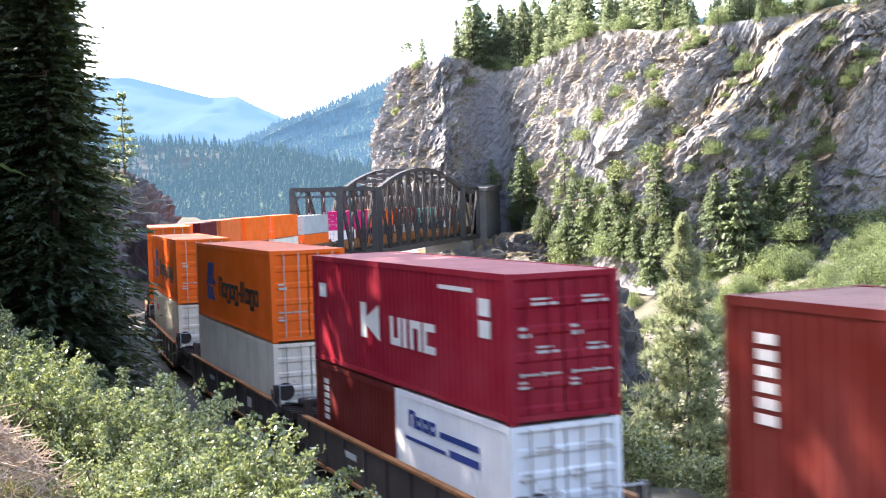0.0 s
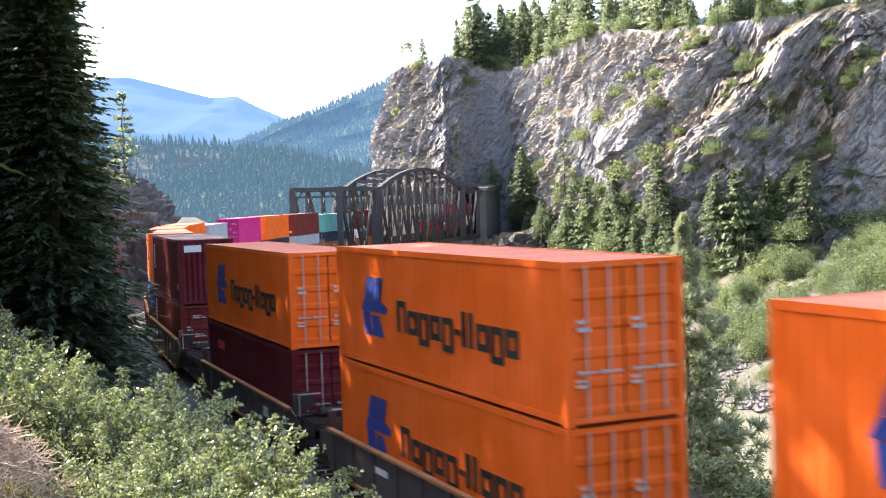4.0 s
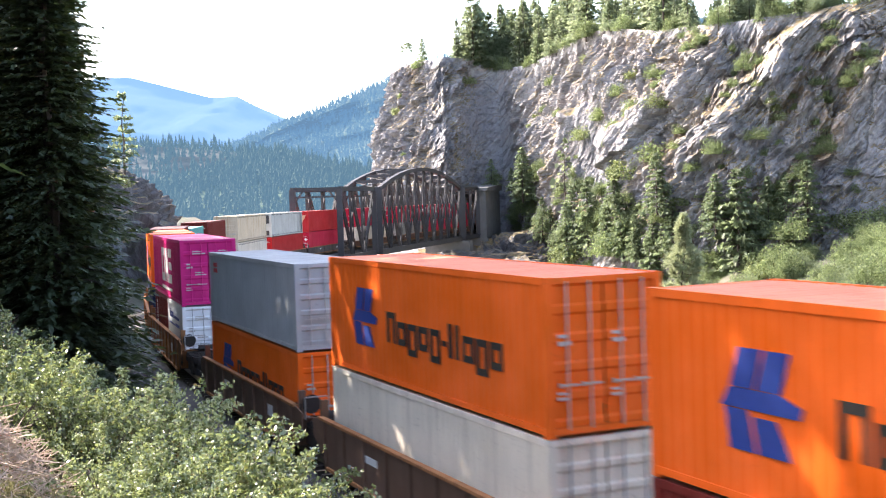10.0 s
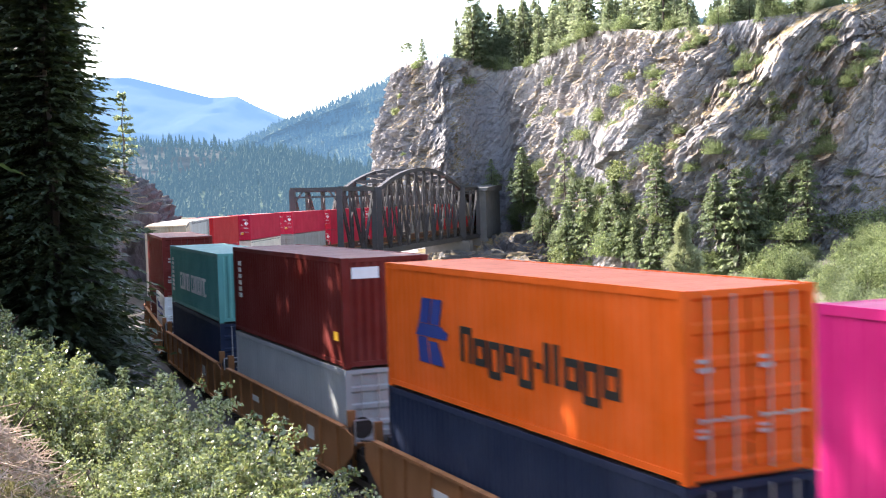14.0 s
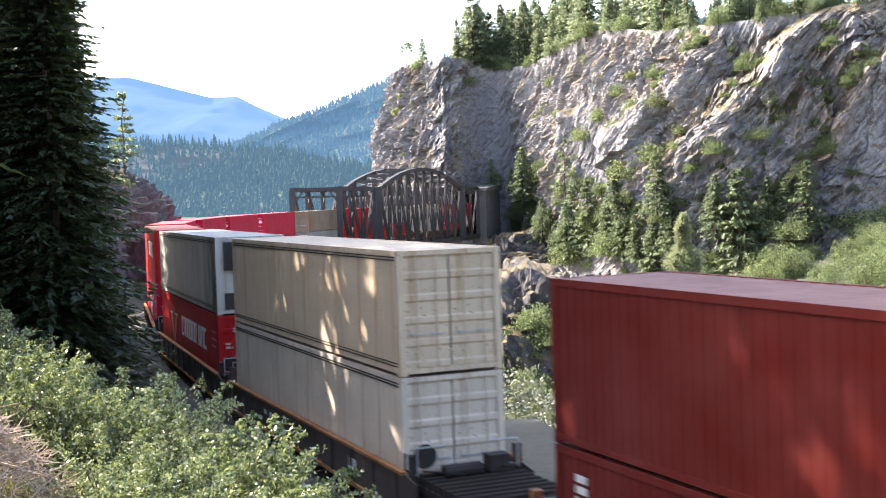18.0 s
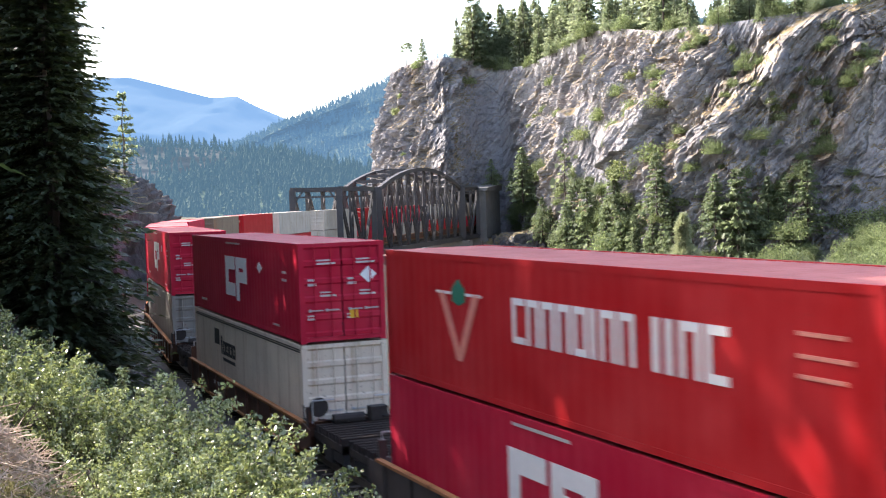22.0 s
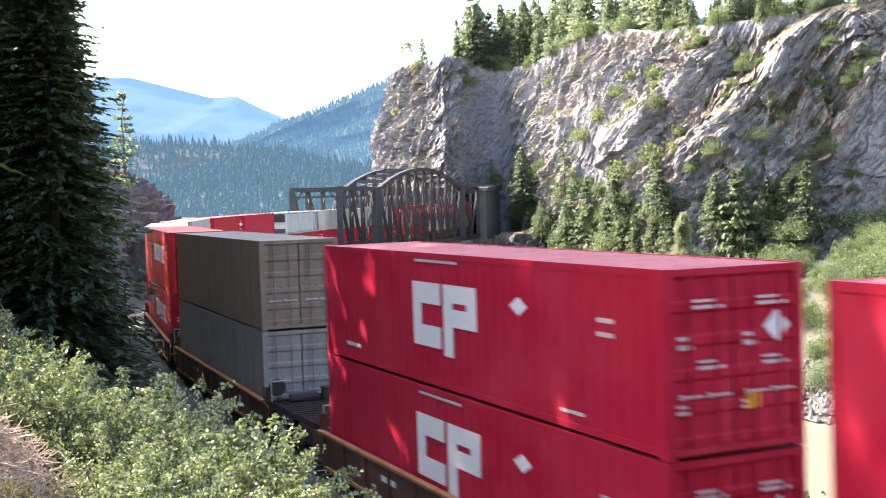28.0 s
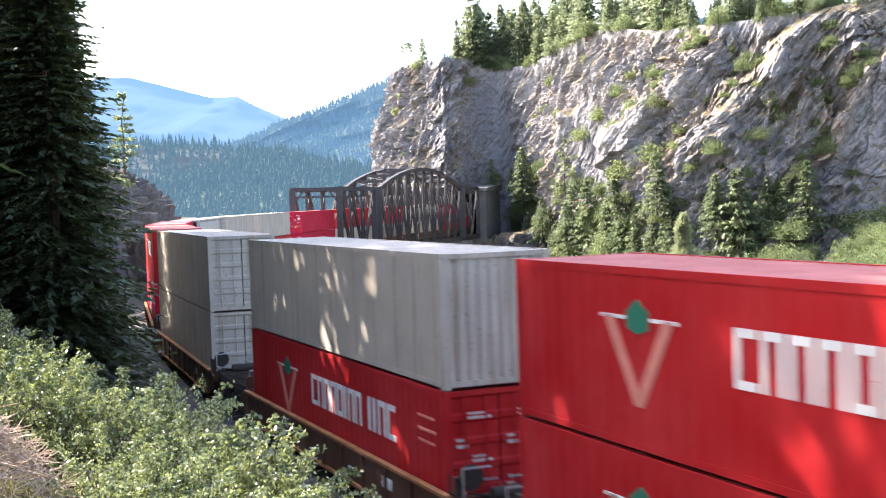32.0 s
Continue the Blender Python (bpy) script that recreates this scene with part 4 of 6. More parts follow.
        if what == "plain":
            part("end_panel", cached(("end",) + key, lambda: sheet_end(W, H, mat)), None, c).matrix_basis = T @ Matrix.Translation((e - 0.02, 0, 0))
            if kind == "triangle":
                tri = cached("endtri", lambda: Shape().plate([(-0.95, 2.35), (0.95, 2.35), (0.12, 0.95), (-0.12, 0.95)], 0, 0.012).mesh("faded_triangle", MARK["peach"]))
                part("faded_triangle", tri, None, c).matrix_basis = T @ Matrix.Translation((e - 0.008, 0, 0)) @ Matrix.Rotation(math.pi / 2, 4, "Z")
                lf = cached("endleaf", lambda: Shape().plate([(-0.25, 2.2), (-0.3, 2.45), (0, 2.62), (0.3, 2.45), (0.25, 2.2)], 0, 0.012).mesh("leaf_mark", MARK["green"]))
                part("leaf_mark", lf, None, c).matrix_basis = T @ Matrix.Translation((e + 0.006, 0, 0)) @ Matrix.Rotation(math.pi / 2, 4, "Z")
            if kind == "codes":
                tag = cached("endtag", lambda: Shape().plate([(-0.95, H - 0.55), (-0.2, H - 0.55), (-0.2, H - 0.25), (-0.95, H - 0.25)], 0, 0.012).mesh("data_bar", MARK["white"]))
                part("data_bar", tag, None, c).matrix_basis = T @ Matrix.Translation((e - 0.008, 0, 0)) @ Matrix.Rotation(math.pi / 2, 4, "Z")
                tag = cached("endtag2", lambda: Shape().plate([(0.35, 0.45), (0.75, 0.45), (0.75, 0.68), (0.35, 0.68)], 0, 0.012).mesh("label_mark", MARK["yellow"]))
                part("label_mark", tag, None, c).matrix_basis = T @ Matrix.Translation((e - 0.008, 0, 0)) @ Matrix.Rotation(math.pi / 2, 4, "Z")
        elif what == "reefer":
            part("end_panel", Shape().box(-0.03, -W / 2 + 0.16, 0.17, 0.0, W / 2 - 0.16, H - 0.12), mat, c).matrix_basis = T @ Matrix.Translation((e - 0.05, 0, 0))
            part("cooling_unit", Shape().plate([(-0.95, 0.85), (0.95, 0.85), (0.95, 1.6), (-0.95, 1.6)], -0.1, 0.3), PAINTS["brightwhite"], c, "white refrigeration unit cover").matrix_basis = T @ Matrix.Translation((e - 0.2, 0, 0)) @ Matrix.Rotation(-math.pi / 2, 4, "Z") @ Matrix.Scale(-1, 4, (0, 1, 0))
            grille = part("grille", Shape().box(0, -1.0, 1.65, 0.1, 1.0, 2.7), DARKSTEEL, c, "black louvred grille")
            grille.matrix_basis = T @ Matrix.Translation((e - 0.05, 0, 0))
            for i in range(9):
                part("slat", Shape().box(0.1, -0.95, 1.7 + i * 0.11, 0.14, 0.95, 1.74 + i * 0.11), RUBBER, grille)
            part("fuel_bay", Shape().box(0, -1.0, 0.2, 0.08, 1.0, 0.8), DARKSTEEL, c, "dark recessed bay").matrix_basis = T @ Matrix.Translation((e - 0.05, 0, 0))
        else:
            w = W / 2 - 0.1
            leaf = cached(("leaf",) + key, lambda: door_leaf(w, H, mat))
            rod = cached(("rod", H, colour), lambda: Shape().rod((0, 0, 0.12), (0, 0, H - 0.1), 0.02, None, 6).mesh("lock_rod", mat if size == 53 or colour in ("crimson", "pink", "brown") else GALV))
            hand = cached("doorhandle", lambda: Shape().box(0, 0, 0.0, 0.03, 0.42, 0.035).box(0, 0.0, -0.02, 0.025, 0.07, 0.06).mesh("door_handle", GALV))
            tags = [cached(("doortag", H, q), lambda: Shape().box(0, y0, H * z0, 0.008, y1, H * (z0 * 0.62 + z1 * 0.38)).box(0, y0, H * (z0 * 0.3 + z1 * 0.7), 0.008, y0 * 0.25 + y1 * 0.75, H * z1).mesh("data_bar", MARK["dull"])) for q, (y0, z0, y1, z1) in enumerate(((0.42, .79, 0.98, .84), (0.14, .58, 0.40, .65), (0.50, .47, 0.98, .52), (0.10, .24, 0.36, .29)))]
            for sg in (1, -1):
                D = T @ Matrix.Translation((e - 0.03, 0, 0.18)) @ (Matrix.Identity(4) if sg > 0 else Matrix.Rotation(0, 4, "Z"))
                d = part("door", leaf, None, c)
                d.matrix_basis = D @ Matrix.Translation((0, 0 if sg > 0 else -w, 0))
                for k in (0.3, 0.72):
                    yy = k * w
                    part("lock_rod", rod, None, d).matrix_basis = Matrix.Translation((0.028, yy, -0.16))
                    part("door_handle", hand, None, d).matrix_basis = Matrix.Translation((0.03, yy - 0.2, 0.75))
                if colour in ("red", "crimson", "pink", "brightred", "brown", "orange", "brightwhite"):
                    for tm in (tags[1::2] if colour == "orange" else tags):
                        part("data_bar", tm, None, d).matrix_basis = Matrix.Translation((0.004, 0.02, -0.2))
                if sg > 0 and kind == "square":
                    part("placard", cached("placard", lambda: Shape().plate([(0.55, 1.75), (0.8, 2.0), (1.05, 1.75), (0.8, 1.5)], 0, 0.01).mesh("placard", MARK["white"])), None, d, "white diamond placard").matrix_basis = Matrix.Rotation(math.pi / 2, 4, "Z") @ Matrix.Translation((0, -0.012, 0))
                    part("label_mark", cached("ylab", lambda: Shape().box(0, 0.2, 0.5, 0.01, 0.45, 0.78).mesh("label_mark", MARK["yellow"])), None, d).matrix_basis = Matrix.Translation((0.004, 0, 0))
    return c


def truck_parts(owner, x):
    """Two-axle bogie at x under a car."""
    T = Matrix.Translation((x, 0, 0))
    fr = part("bogie", cached("bogie", lambda: Shape().box(-1.35, -1.12, 0.35, 1.35, -0.95, 0.62).box(-1.35, 0.95, 0.35, 1.35, 1.12, 0.62).box(-0.3, -1.05, 0.3, 0.3, 1.05, 0.68).box(-0.35, -1.14, 0.25, 0.35, -0.94, 0.8).box(-0.35, 0.94, 0.25, 0.35, 1.14, 0.8).mesh("bogie", DARKSTEEL)), None, owner, "dark cast steel bogie")
    fr.matrix_basis = T
    wheel = cached("wheel", lambda: Shape().rod((0, -0.07, 0), (0, 0.07, 0), 0.42, None, 20).rod((0, 0.05, 0), (0, 0.09, 0), 0.46, None, 20).mesh("wheel", RAILSTEEL))
    axle = cached("axle", lambda: Shape().rod((0, -0.9, 0), (0, 0.9, 0), 0.08, None, 8).mesh("axle", DARKSTEEL))
    for dx in (-0.89, 0.89):
        part("axle", axle, None, fr).matrix_basis = Matrix.Translation((dx, 0, 0.42))
        for sy in (-1, 1):
            part("wheel", wheel, None, fr).matrix_basis = Matrix.Translation((dx, sy * 0.755, 0.42)) @ Matrix.Rotation(0 if sy < 0 else math.pi, 4, "Z")


FLOOR_Z = 0.35
RUSTY = plain("rusty_dark_steel", (0.024, 0.015, 0.011), 0.95, 0, 0.6, 4.0)


def cross_deck(x0, x1):
    """Ribbed open deck over the end of a wagon, turned down at its sides."""
    n = max(3, int((x1 - x0) / 0.32))
    xs, zs = [], []
    for i in range(n):
        for f, z in ((0.0, 0.9), (0.3, 0.9), (0.32, 1.1), (0.62, 1.1), (0.64, 0.9)):
            xs.append(x0 + (x1 - x0) * (i + f) / n)
            zs.append(z)
    rows = [[(x, -1.2, 0.7) for x in xs]] + [[(x, y, z) for x, z in zip(xs, zs)] for y in (-1.2, 1.2)] + [[(x, 1.2, 0.7) for x in xs]]
    return grid_mesh("end_platform", np.array(rows), RUSTY, False)


def well_car(L, sill, colour, front, rear, label, lite):
    """Open-frame well wagon: front, rear are its lengths past the box to the joints."""
    mat = PAINTS[colour]
    c = thing("well_wagon", label, "rail wagon", group="wagons of the train")
    W = 1.45
    h = L / 2 + 0.25
    for sy in (-1, 1):
        T = Matrix.Translation((0, sy * W, 0)) @ Matrix.Rotation(0 if sy > 0 else math.pi, 4, "Z")
        sh = Shape().plate([(-h - 0.9, sill - 0.55), (-h + 0.3, 0.22), (h - 0.3, 0.22), (h + 0.9, sill - 0.55), (h + 0.9, sill - 0.12), (h + 0.2, sill), (-h - 0.2, sill), (-h - 0.9, sill - 0.12)], -0.02, 0.02)
        part("side_sill", sh, mat, c).matrix_basis = T
        fl = Shape().box(-h - 0.2, -0.07, sill - 0.03, h + 0.2, 0.09, sill + 0.04).box(-h + 0.3, -0.06, 0.18, h - 0.3, 0.09, 0.26)
        # rusty flange; the light along its top edge is put into the paler paint
        part("top_flange", fl, PAINTS["rustedge"], c).matrix_basis = T
        for i in range(0 if lite else int(L / 1.5) + 1):
            x = -L / 2 + i * L / int(L / 1.5)
            part("side_stake", cached(("stake", sill, colour), lambda: Shape().box(-0.05, 0.0, 0.26, 0.05, 0.075, sill - 0.03).mesh("side_stake", mat)), None, c).matrix_basis = T @ Matrix.Translation((x, 0.012, 0))
        for x0, x1, z0 in ((L * 0.18, L * 0.18 + 0.9, .62), (-L * 0.32, -L * 0.32 + 0.6, .5)):
            part("data_bar", cached(("cartag", L, sill, x0), lambda: Shape().box(x0, 0.022, sill * z0, x1, 0.03, sill * .74).mesh("data_bar", MARK["white"])), None, c).matrix_basis = T
    part("well_floor", Shape().box(-h + 0.2, -W + 0.03, 0.24, h - 0.2, W - 0.03, FLOOR_Z), DARKSTEEL, c)
    for sg, ext in ((1, front), (-1, rear)):
        T = Matrix.Rotation(0 if sg > 0 else math.pi, 4, "Z")
        part("bulkhead", Shape().plate([(h - 0.15, 0.3), (h + 0.05, 0.3), (h + 0.5, 1.15), (h + 0.3, 1.15)], -W + 0.05, W - 0.05), mat, c).matrix_basis = T
        part("end_platform", cross_deck(h + 0.2, L / 2 + ext - 0.1), None, c).matrix_basis = T
        for sy in (-1, 1):
            part("grab_rail", cached(("grab", L, sy), lambda: Shape().rod((h + 0.5, sy * 1.25, 1.1), (h + 0.5, sy * 1.25, 1.75), 0.02).rod((h + 0.5, sy * 1.25, 1.75), (h + 0.5, sy * 0.6, 1.75), 0.02).mesh("grab_rail", GALV)), None, c).matrix_basis = T
            part("end_post", cached(("endpost", L, sill, colour, sy), lambda: Shape().box(h + 0.3, sy * 1.3 - 0.1, sill - 0.4, h + 0.42, sy * 1.3 + 0.1, sill + 0.45).mesh("end_post", mat)), None, c).matrix_basis = T
        if not lite:
            part("brake_gear", cached(("gear", L), lambda: Shape().rod((h + 0.7, -0.7, 1.2), (h + 0.7, 0.2, 1.2), 0.16, None, 10).box(h + 0.55, 0.35, 1.12, h + 0.95, 0.85, 1.5).rod((h + 0.45, -1.05, 1.55), (h + 0.5, -1.05, 1.55), 0.28, None, 14).rod((h + 0.3, 0.3, 1.2), (h + 1.3, 0.9, 1.25), 0.03, None, 5).rod((h + 0.2, -1.0, 1.15), (h + 1.2, -0.4, 1.2), 0.03, None, 5).box(h + 0.1, -1.42, 0.5, h + 0.14, -1.38, 1.6).box(h + 0.5, -1.42, 0.5, h + 0.54, -1.38, 1.6).box(h + 0.12, -1.42, 0.6, h + 0.52, -1.39, 0.64).box(h + 0.12, -1.42, 0.9, h + 0.52, -1.39, 0.94).box(h + 0.12, -1.42, 1.2, h + 0.52, -1.39, 1.24).mesh("brake_gear", CASTIRON)), None, c, "rusty brake gear and ladder").matrix_basis = T
        if ext > 2.2:
            part("coupler", Shape().box(L / 2 + ext - 0.6, -0.12, 0.75, L / 2 + ext + 0.02, 0.12, 1.0), CASTIRON, c).matrix_basis = T
            truck_parts(c, sg * (L / 2 + ext - 1.7))
        elif sg < 0:
            truck_parts(c, sg * (L / 2 + ext))
    return c


LBL = {
    "blue_emblem": "orange corrugated shipping container with blue emblem and dark lettering blocks",
    "small_word": "faded orange shipping container with small blue emblem",
    "square": "red domestic container with large white block emblem",
    "three": "magenta shipping container with large white block emblem",
    "triangle": "red domestic container with faded triangle and white wordmark blocks",
    "white_word": "crimson shipping container with white wordmark blocks",
    "twobars": "teal shipping container with white wordmark blocks",
    "codes": "dark maroon corrugated shipping container with white code bars",
    "blue_word": "clean white short container with blue wordmark bars",
    "dark_word": "dirty white domestic container with dark wordmark bars",
    "pink_tag": "dull white shipping container with red label",
    "small_red": "grey shipping container with small red labels",
    "": "plain weathered shipping container",
}
COLNAME = {"reefer": "soot-stained white", "dirtywhite": "dirty white", "offwhite": "stained off-white", "white": "dull white", "cream": "stained cream", "dullgrey": "dirty grey", "rustgrey": "rust-stained taupe", "brown": "rust-brown", "maroon": "dark maroon", "navy": "dark navy", "blue": "blue", "grey": "grey", "orange": "orange", "red": "red", "brightred": "bright red", "brightwhite": "white"}
HC, LC = 2.896, 2.591
TW = [("brown", "codes"), ("brightwhite", "blue_word")]
# centre offset behind the head, size, upper (colour, marks, leading end, height), lower (colour, marks) or two short boxes, wagon style
STACKS = [
    (-45.5, 40, ("orange", "blue_emblem", "doors", HC), ("white", ""), 0),
    (-27.1, 40, ("brown", "codes", "plain", HC), ("brown", ""), 0),
    (-8.12, 40, ("crimson", "white_word", "doors", HC), TW, 0),
    (8.58, 40, ("orange", "blue_emblem", "doors", HC), ("white", ""), 0),
    (26.54, 40, ("orange", "blue_emblem", "doors", HC), ("white", "pink_tag"), 0),
    (44.29, 40, ("orange", "blue_emblem", "doors", HC), ("orange", "blue_emblem"), 0),
    (61.08, 40, ("orange", "blue_emblem", "doors", HC), ("maroon", "pink_tag"), 0),
    (80.51, 40, ("maroon", "codes", "plain", HC), ("brown", "codes"), 1),
    (95.90, 40, ("orange_dirty", "small_word", "doors", HC), ("blue", ""), 1),
    (111.14, 40, ("orange", "blue_emblem", "plain", HC), ("brown", ""), 1),
    (126.67, 40, ("orange", "blue_emblem", "doors", HC), ("white", ""), 1),
    (142.17, 40, ("grey", "small_red", "doors", LC), ("orange", "blue_emblem"), 1),
    (161.60, 40, ("pink", "three", "doors", HC), TW, 2),
    (176.69, 40, ("orange", "blue_emblem", "doors", HC), ("navy", ""), 2),
    (192.09, 40, ("brown", "codes", "plain", HC), ("grey", ""), 2),
    (207.03, 40, ("teal", "twobars", "plain", LC), ("navy", ""), 2),
    (222.66, 40, ("brown", "", "doors", HC), TW, 2),
    (244.01, 53, ("cream", "", "doors", HC), ("offwhite", ""), 3),
    (263.12, 53, ("reefer", "", "reefer", HC), ("brightred", "triangle"), 3),
    (282.58, 53, ("brightred", "triangle", "plain", HC), ("red", "square"), 3),
    (305.83, 53, ("red", "square", "doors", HC), ("offwhite", "dark_word"), 4),
    (328.87, 53, ("red", "square", "doors", HC), ("dullgrey", ""), 4),
    (348.02, 53, ("red", "square", "doors", HC), ("red", "square"), 4),
    (367.80, 53, ("red", "square", "doors", HC), ("red", "square"), 4),
    (390.90, 53, ("rustgrey", "", "doors", HC), ("dullgrey", ""), 5),
    (410.02, 53, ("brightred", "triangle", "plain", HC), ("brightred", "triangle"), 5),
    (429.69, 53, ("dirtywhite", "", "plain", HC), ("brightred", "triangle"), 5),
    (452.72, 53, ("dirtywhite", "", "doors", HC), ("dirtywhite", ""), 5),
    (472.0, 53, ("brightred", "triangle", "doors", HC), ("red", "square"), 5),
    (491.5, 53, ("red", "square", "doors", HC), ("dirtywhite", ""), 5),
    (514.5, 53, ("reefer", "", "reefer", HC), ("brightred", "triangle"), 5),
    (533.6, 53, ("dirtywhite", "", "doors", HC), ("red", "square"), 5),
    (553.2, 53, ("dirtywhite", "", "doors", HC), ("brightred", "triangle"), 5),
    (576.0, 53, ("red", "square", "doors", HC), ("red", "square"), 5),
    (595.2, 53, ("brightred", "triangle", "plain", HC), ("dirtywhite", ""), 5),
    (614.8, 53, ("red", "square", "doors", HC), ("dullgrey", ""), 5),
    (638.0, 53, ("dirtywhite", "", "doors", HC), ("dirtywhite", ""), 5),
    (657.2, 53, ("red", "square", "doors", HC), ("red", "square"), 5),
    (676.8, 53, ("dullgrey", "", "doors", HC), ("red", "square"), 5),
]
WAGON = {0: (1.31, "greycar"), 1: (1.5, "rustcar"), 2: (1.55, "tancar"), 3: (1.15, "greycar"), 4: (1.12, "browncar"), 5: (1.12, "browncar")}
RIDERS = []          # thing, offset of its centre, half distance of the bogies, dx, height
for i, (off, size, up, low, style) in enumerate(STACKS):
    L = SIZES[size][0]
    front = (off - STACKS[i - 1][0] - (L + SIZES[STACKS[i - 1][1]][0]) / 2) / 2 if i else 2.0
    rear = (STACKS[i + 1][0] - off - (L + SIZES[STACKS[i + 1][1]][0]) / 2) / 2 if i + 1 < len(STACKS) else 2.0
    sill, colour = WAGON[style]
    half = L / 2 + 1.0
    wagon = well_car(L, sill, colour, front, rear, {"tancar": "tan-brown articulated well wagon under stacked containers", "rustcar": "rust-streaked well wagon under stacked containers"}.get(colour, "dark brown steel well wagon under stacked containers"), i > 28)
    RIDERS.append((wagon, off, half, 0.0, 0.0))
    lowers = low if isinstance(low, list) else [low]
    lh = HC if size == 53 or (low == ("orange", "blue_emblem") and i == 5) else LC
    for k, (col_, mk) in enumerate(lowers):
        lab = LBL[mk] if mk not in ("", "codes", "square", "blue_emblem") else (LBL[mk] if mk in ("square", "blue_emblem") else COLNAME.get(col_, col_) + " weathered container riding in the wagon well")
        two = len(lowers) == 2
        box = container(20 if two else size, lh, col_, mk, "doors", lab)
        RIDERS.append((box, off, half, (-3.06 if k == 0 else 3.06) if two else 0.0, FLOOR_Z + 0.004))
    col_, mk, lead, uh = up
    lab = LBL[mk] if mk else COLNAME.get(col_, col_) + (" refrigerated" if lead == "reefer" else "") + " container stacked on top of another"
    RIDERS.append((container(size, uh, col_, mk, lead, lab), off, half, 0.0, FLOOR_Z + lh + 0.03))


def motions():
    """The train runs off the bridge, round the bend and past the camera."""
    times = [i * 0.5 for i in range(65)]
    for ob, off, half, dx, z in RIDERS:
        walk(ob, [(t, ride(run(t) - off, half) @ Matrix.Translation((dx, 0, z))) for t in times])
# ---------- plants ----------
def unit(v):
    return v / (np.linalg.norm(v, axis=1)[:, None] + 1e-9)


def crown_fir(seed, H, R, levels, per, sprays, size, mat, base=0.08, droop=0.25, gap=0.0, narrow=0.38, tumble=0.9, core=False):
    """Crown of a conifer: whorls of drooping branches set with flat needle sprays."""
    rng = np.random.default_rng(seed)
    n = levels * per
    u = np.repeat((np.arange(levels) + rng.random(levels)) / levels, per)
    r = (R * (1 - u) ** 0.8 * np.repeat(0.72 + 0.4 * rng.random(levels), per) + 0.12) * (0.7 + 0.45 * rng.random(n))
    a = rng.random(n) * 6.2832
    ok = rng.random(n) >= gap
    u, r, a = (np.repeat(k[ok], sprays) for k in (u, r, a))
    m = len(u)
    f = 0.18 + 0.82 * (np.tile(np.arange(sprays), m // sprays) + rng.random(m)) / sprays
    dz = -droop * r * (1.1 - u) + 0.12 * r * u
    p = np.column_stack([np.cos(a) * r * f, np.sin(a) * r * f, H * (base + (1 - base) * u) + dz * f ** 1.5]) + rng.normal(0, 0.05 * size, (m, 3))
    t = a + rng.normal(0, 0.65, m)
    q = np.column_stack([np.cos(t), np.sin(t), -0.2 + rng.normal(0, 0.45 * tumble, m)])
    L = (size * (0.7 + 0.6 * rng.random(m)) * (1.15 - 0.4 * u))[:, None]
    side = np.column_stack([-q[:, 1], q[:, 0], rng.normal(0, tumble, m)]) * L * narrow
    V = np.stack([p - q * L * 0.3, p + side + q * L * 0.1, p + q * L * 0.7 - np.array([0, 0, 0.1]) * L, p - side + q * L * 0.1], 1)
    if core:
        keep = f < 0.72
        c = V.mean(1, keepdims=True)
        V = np.concatenate([V, (c + (V - c) * np.array([1.35, 1.35, 1.2]))[keep][::3]])
    return soup("crown", V, [(0, 1, 2, 3)], mat)


def crown_tufts(seed, H, R, n, blades, length, mat, base=0.1):
    """Open pine crown: round tufts of long needles at the branch ends."""
    rng = np.random.default_rng(seed)
    u = rng.random(n) ** 1.2
    r = R * (1 - u) ** 0.95 * (0.3 + 0.75 * rng.random(n) ** 0.6) * (0.75 + 0.35 * np.sin(u * 60))
    a = rng.random(n) * 6.2832
    c = np.repeat(np.column_stack([np.cos(a) * r, np.sin(a) * r, H * (base + (1 - base) * u) + 0.22 * r]), blades, 0)
    o = np.repeat(np.column_stack([np.cos(a), np.sin(a), np.full(n, 0.7)]), blades, 0)
    m = len(c)
    q = unit(o * 0.7 + rng.normal(0, 0.75, (m, 3)))
    L = (length * (0.7 + 0.5 * rng.random(m)) * np.repeat(1.1 - 0.65 * u, blades))[:, None]
    s = unit(np.cross(q, rng.normal(0, 1, (m, 3)))) * L * 0.075
    return soup("crown", np.stack([c - s, c + s, c + q * L], 1), [(0, 1, 2)], mat)


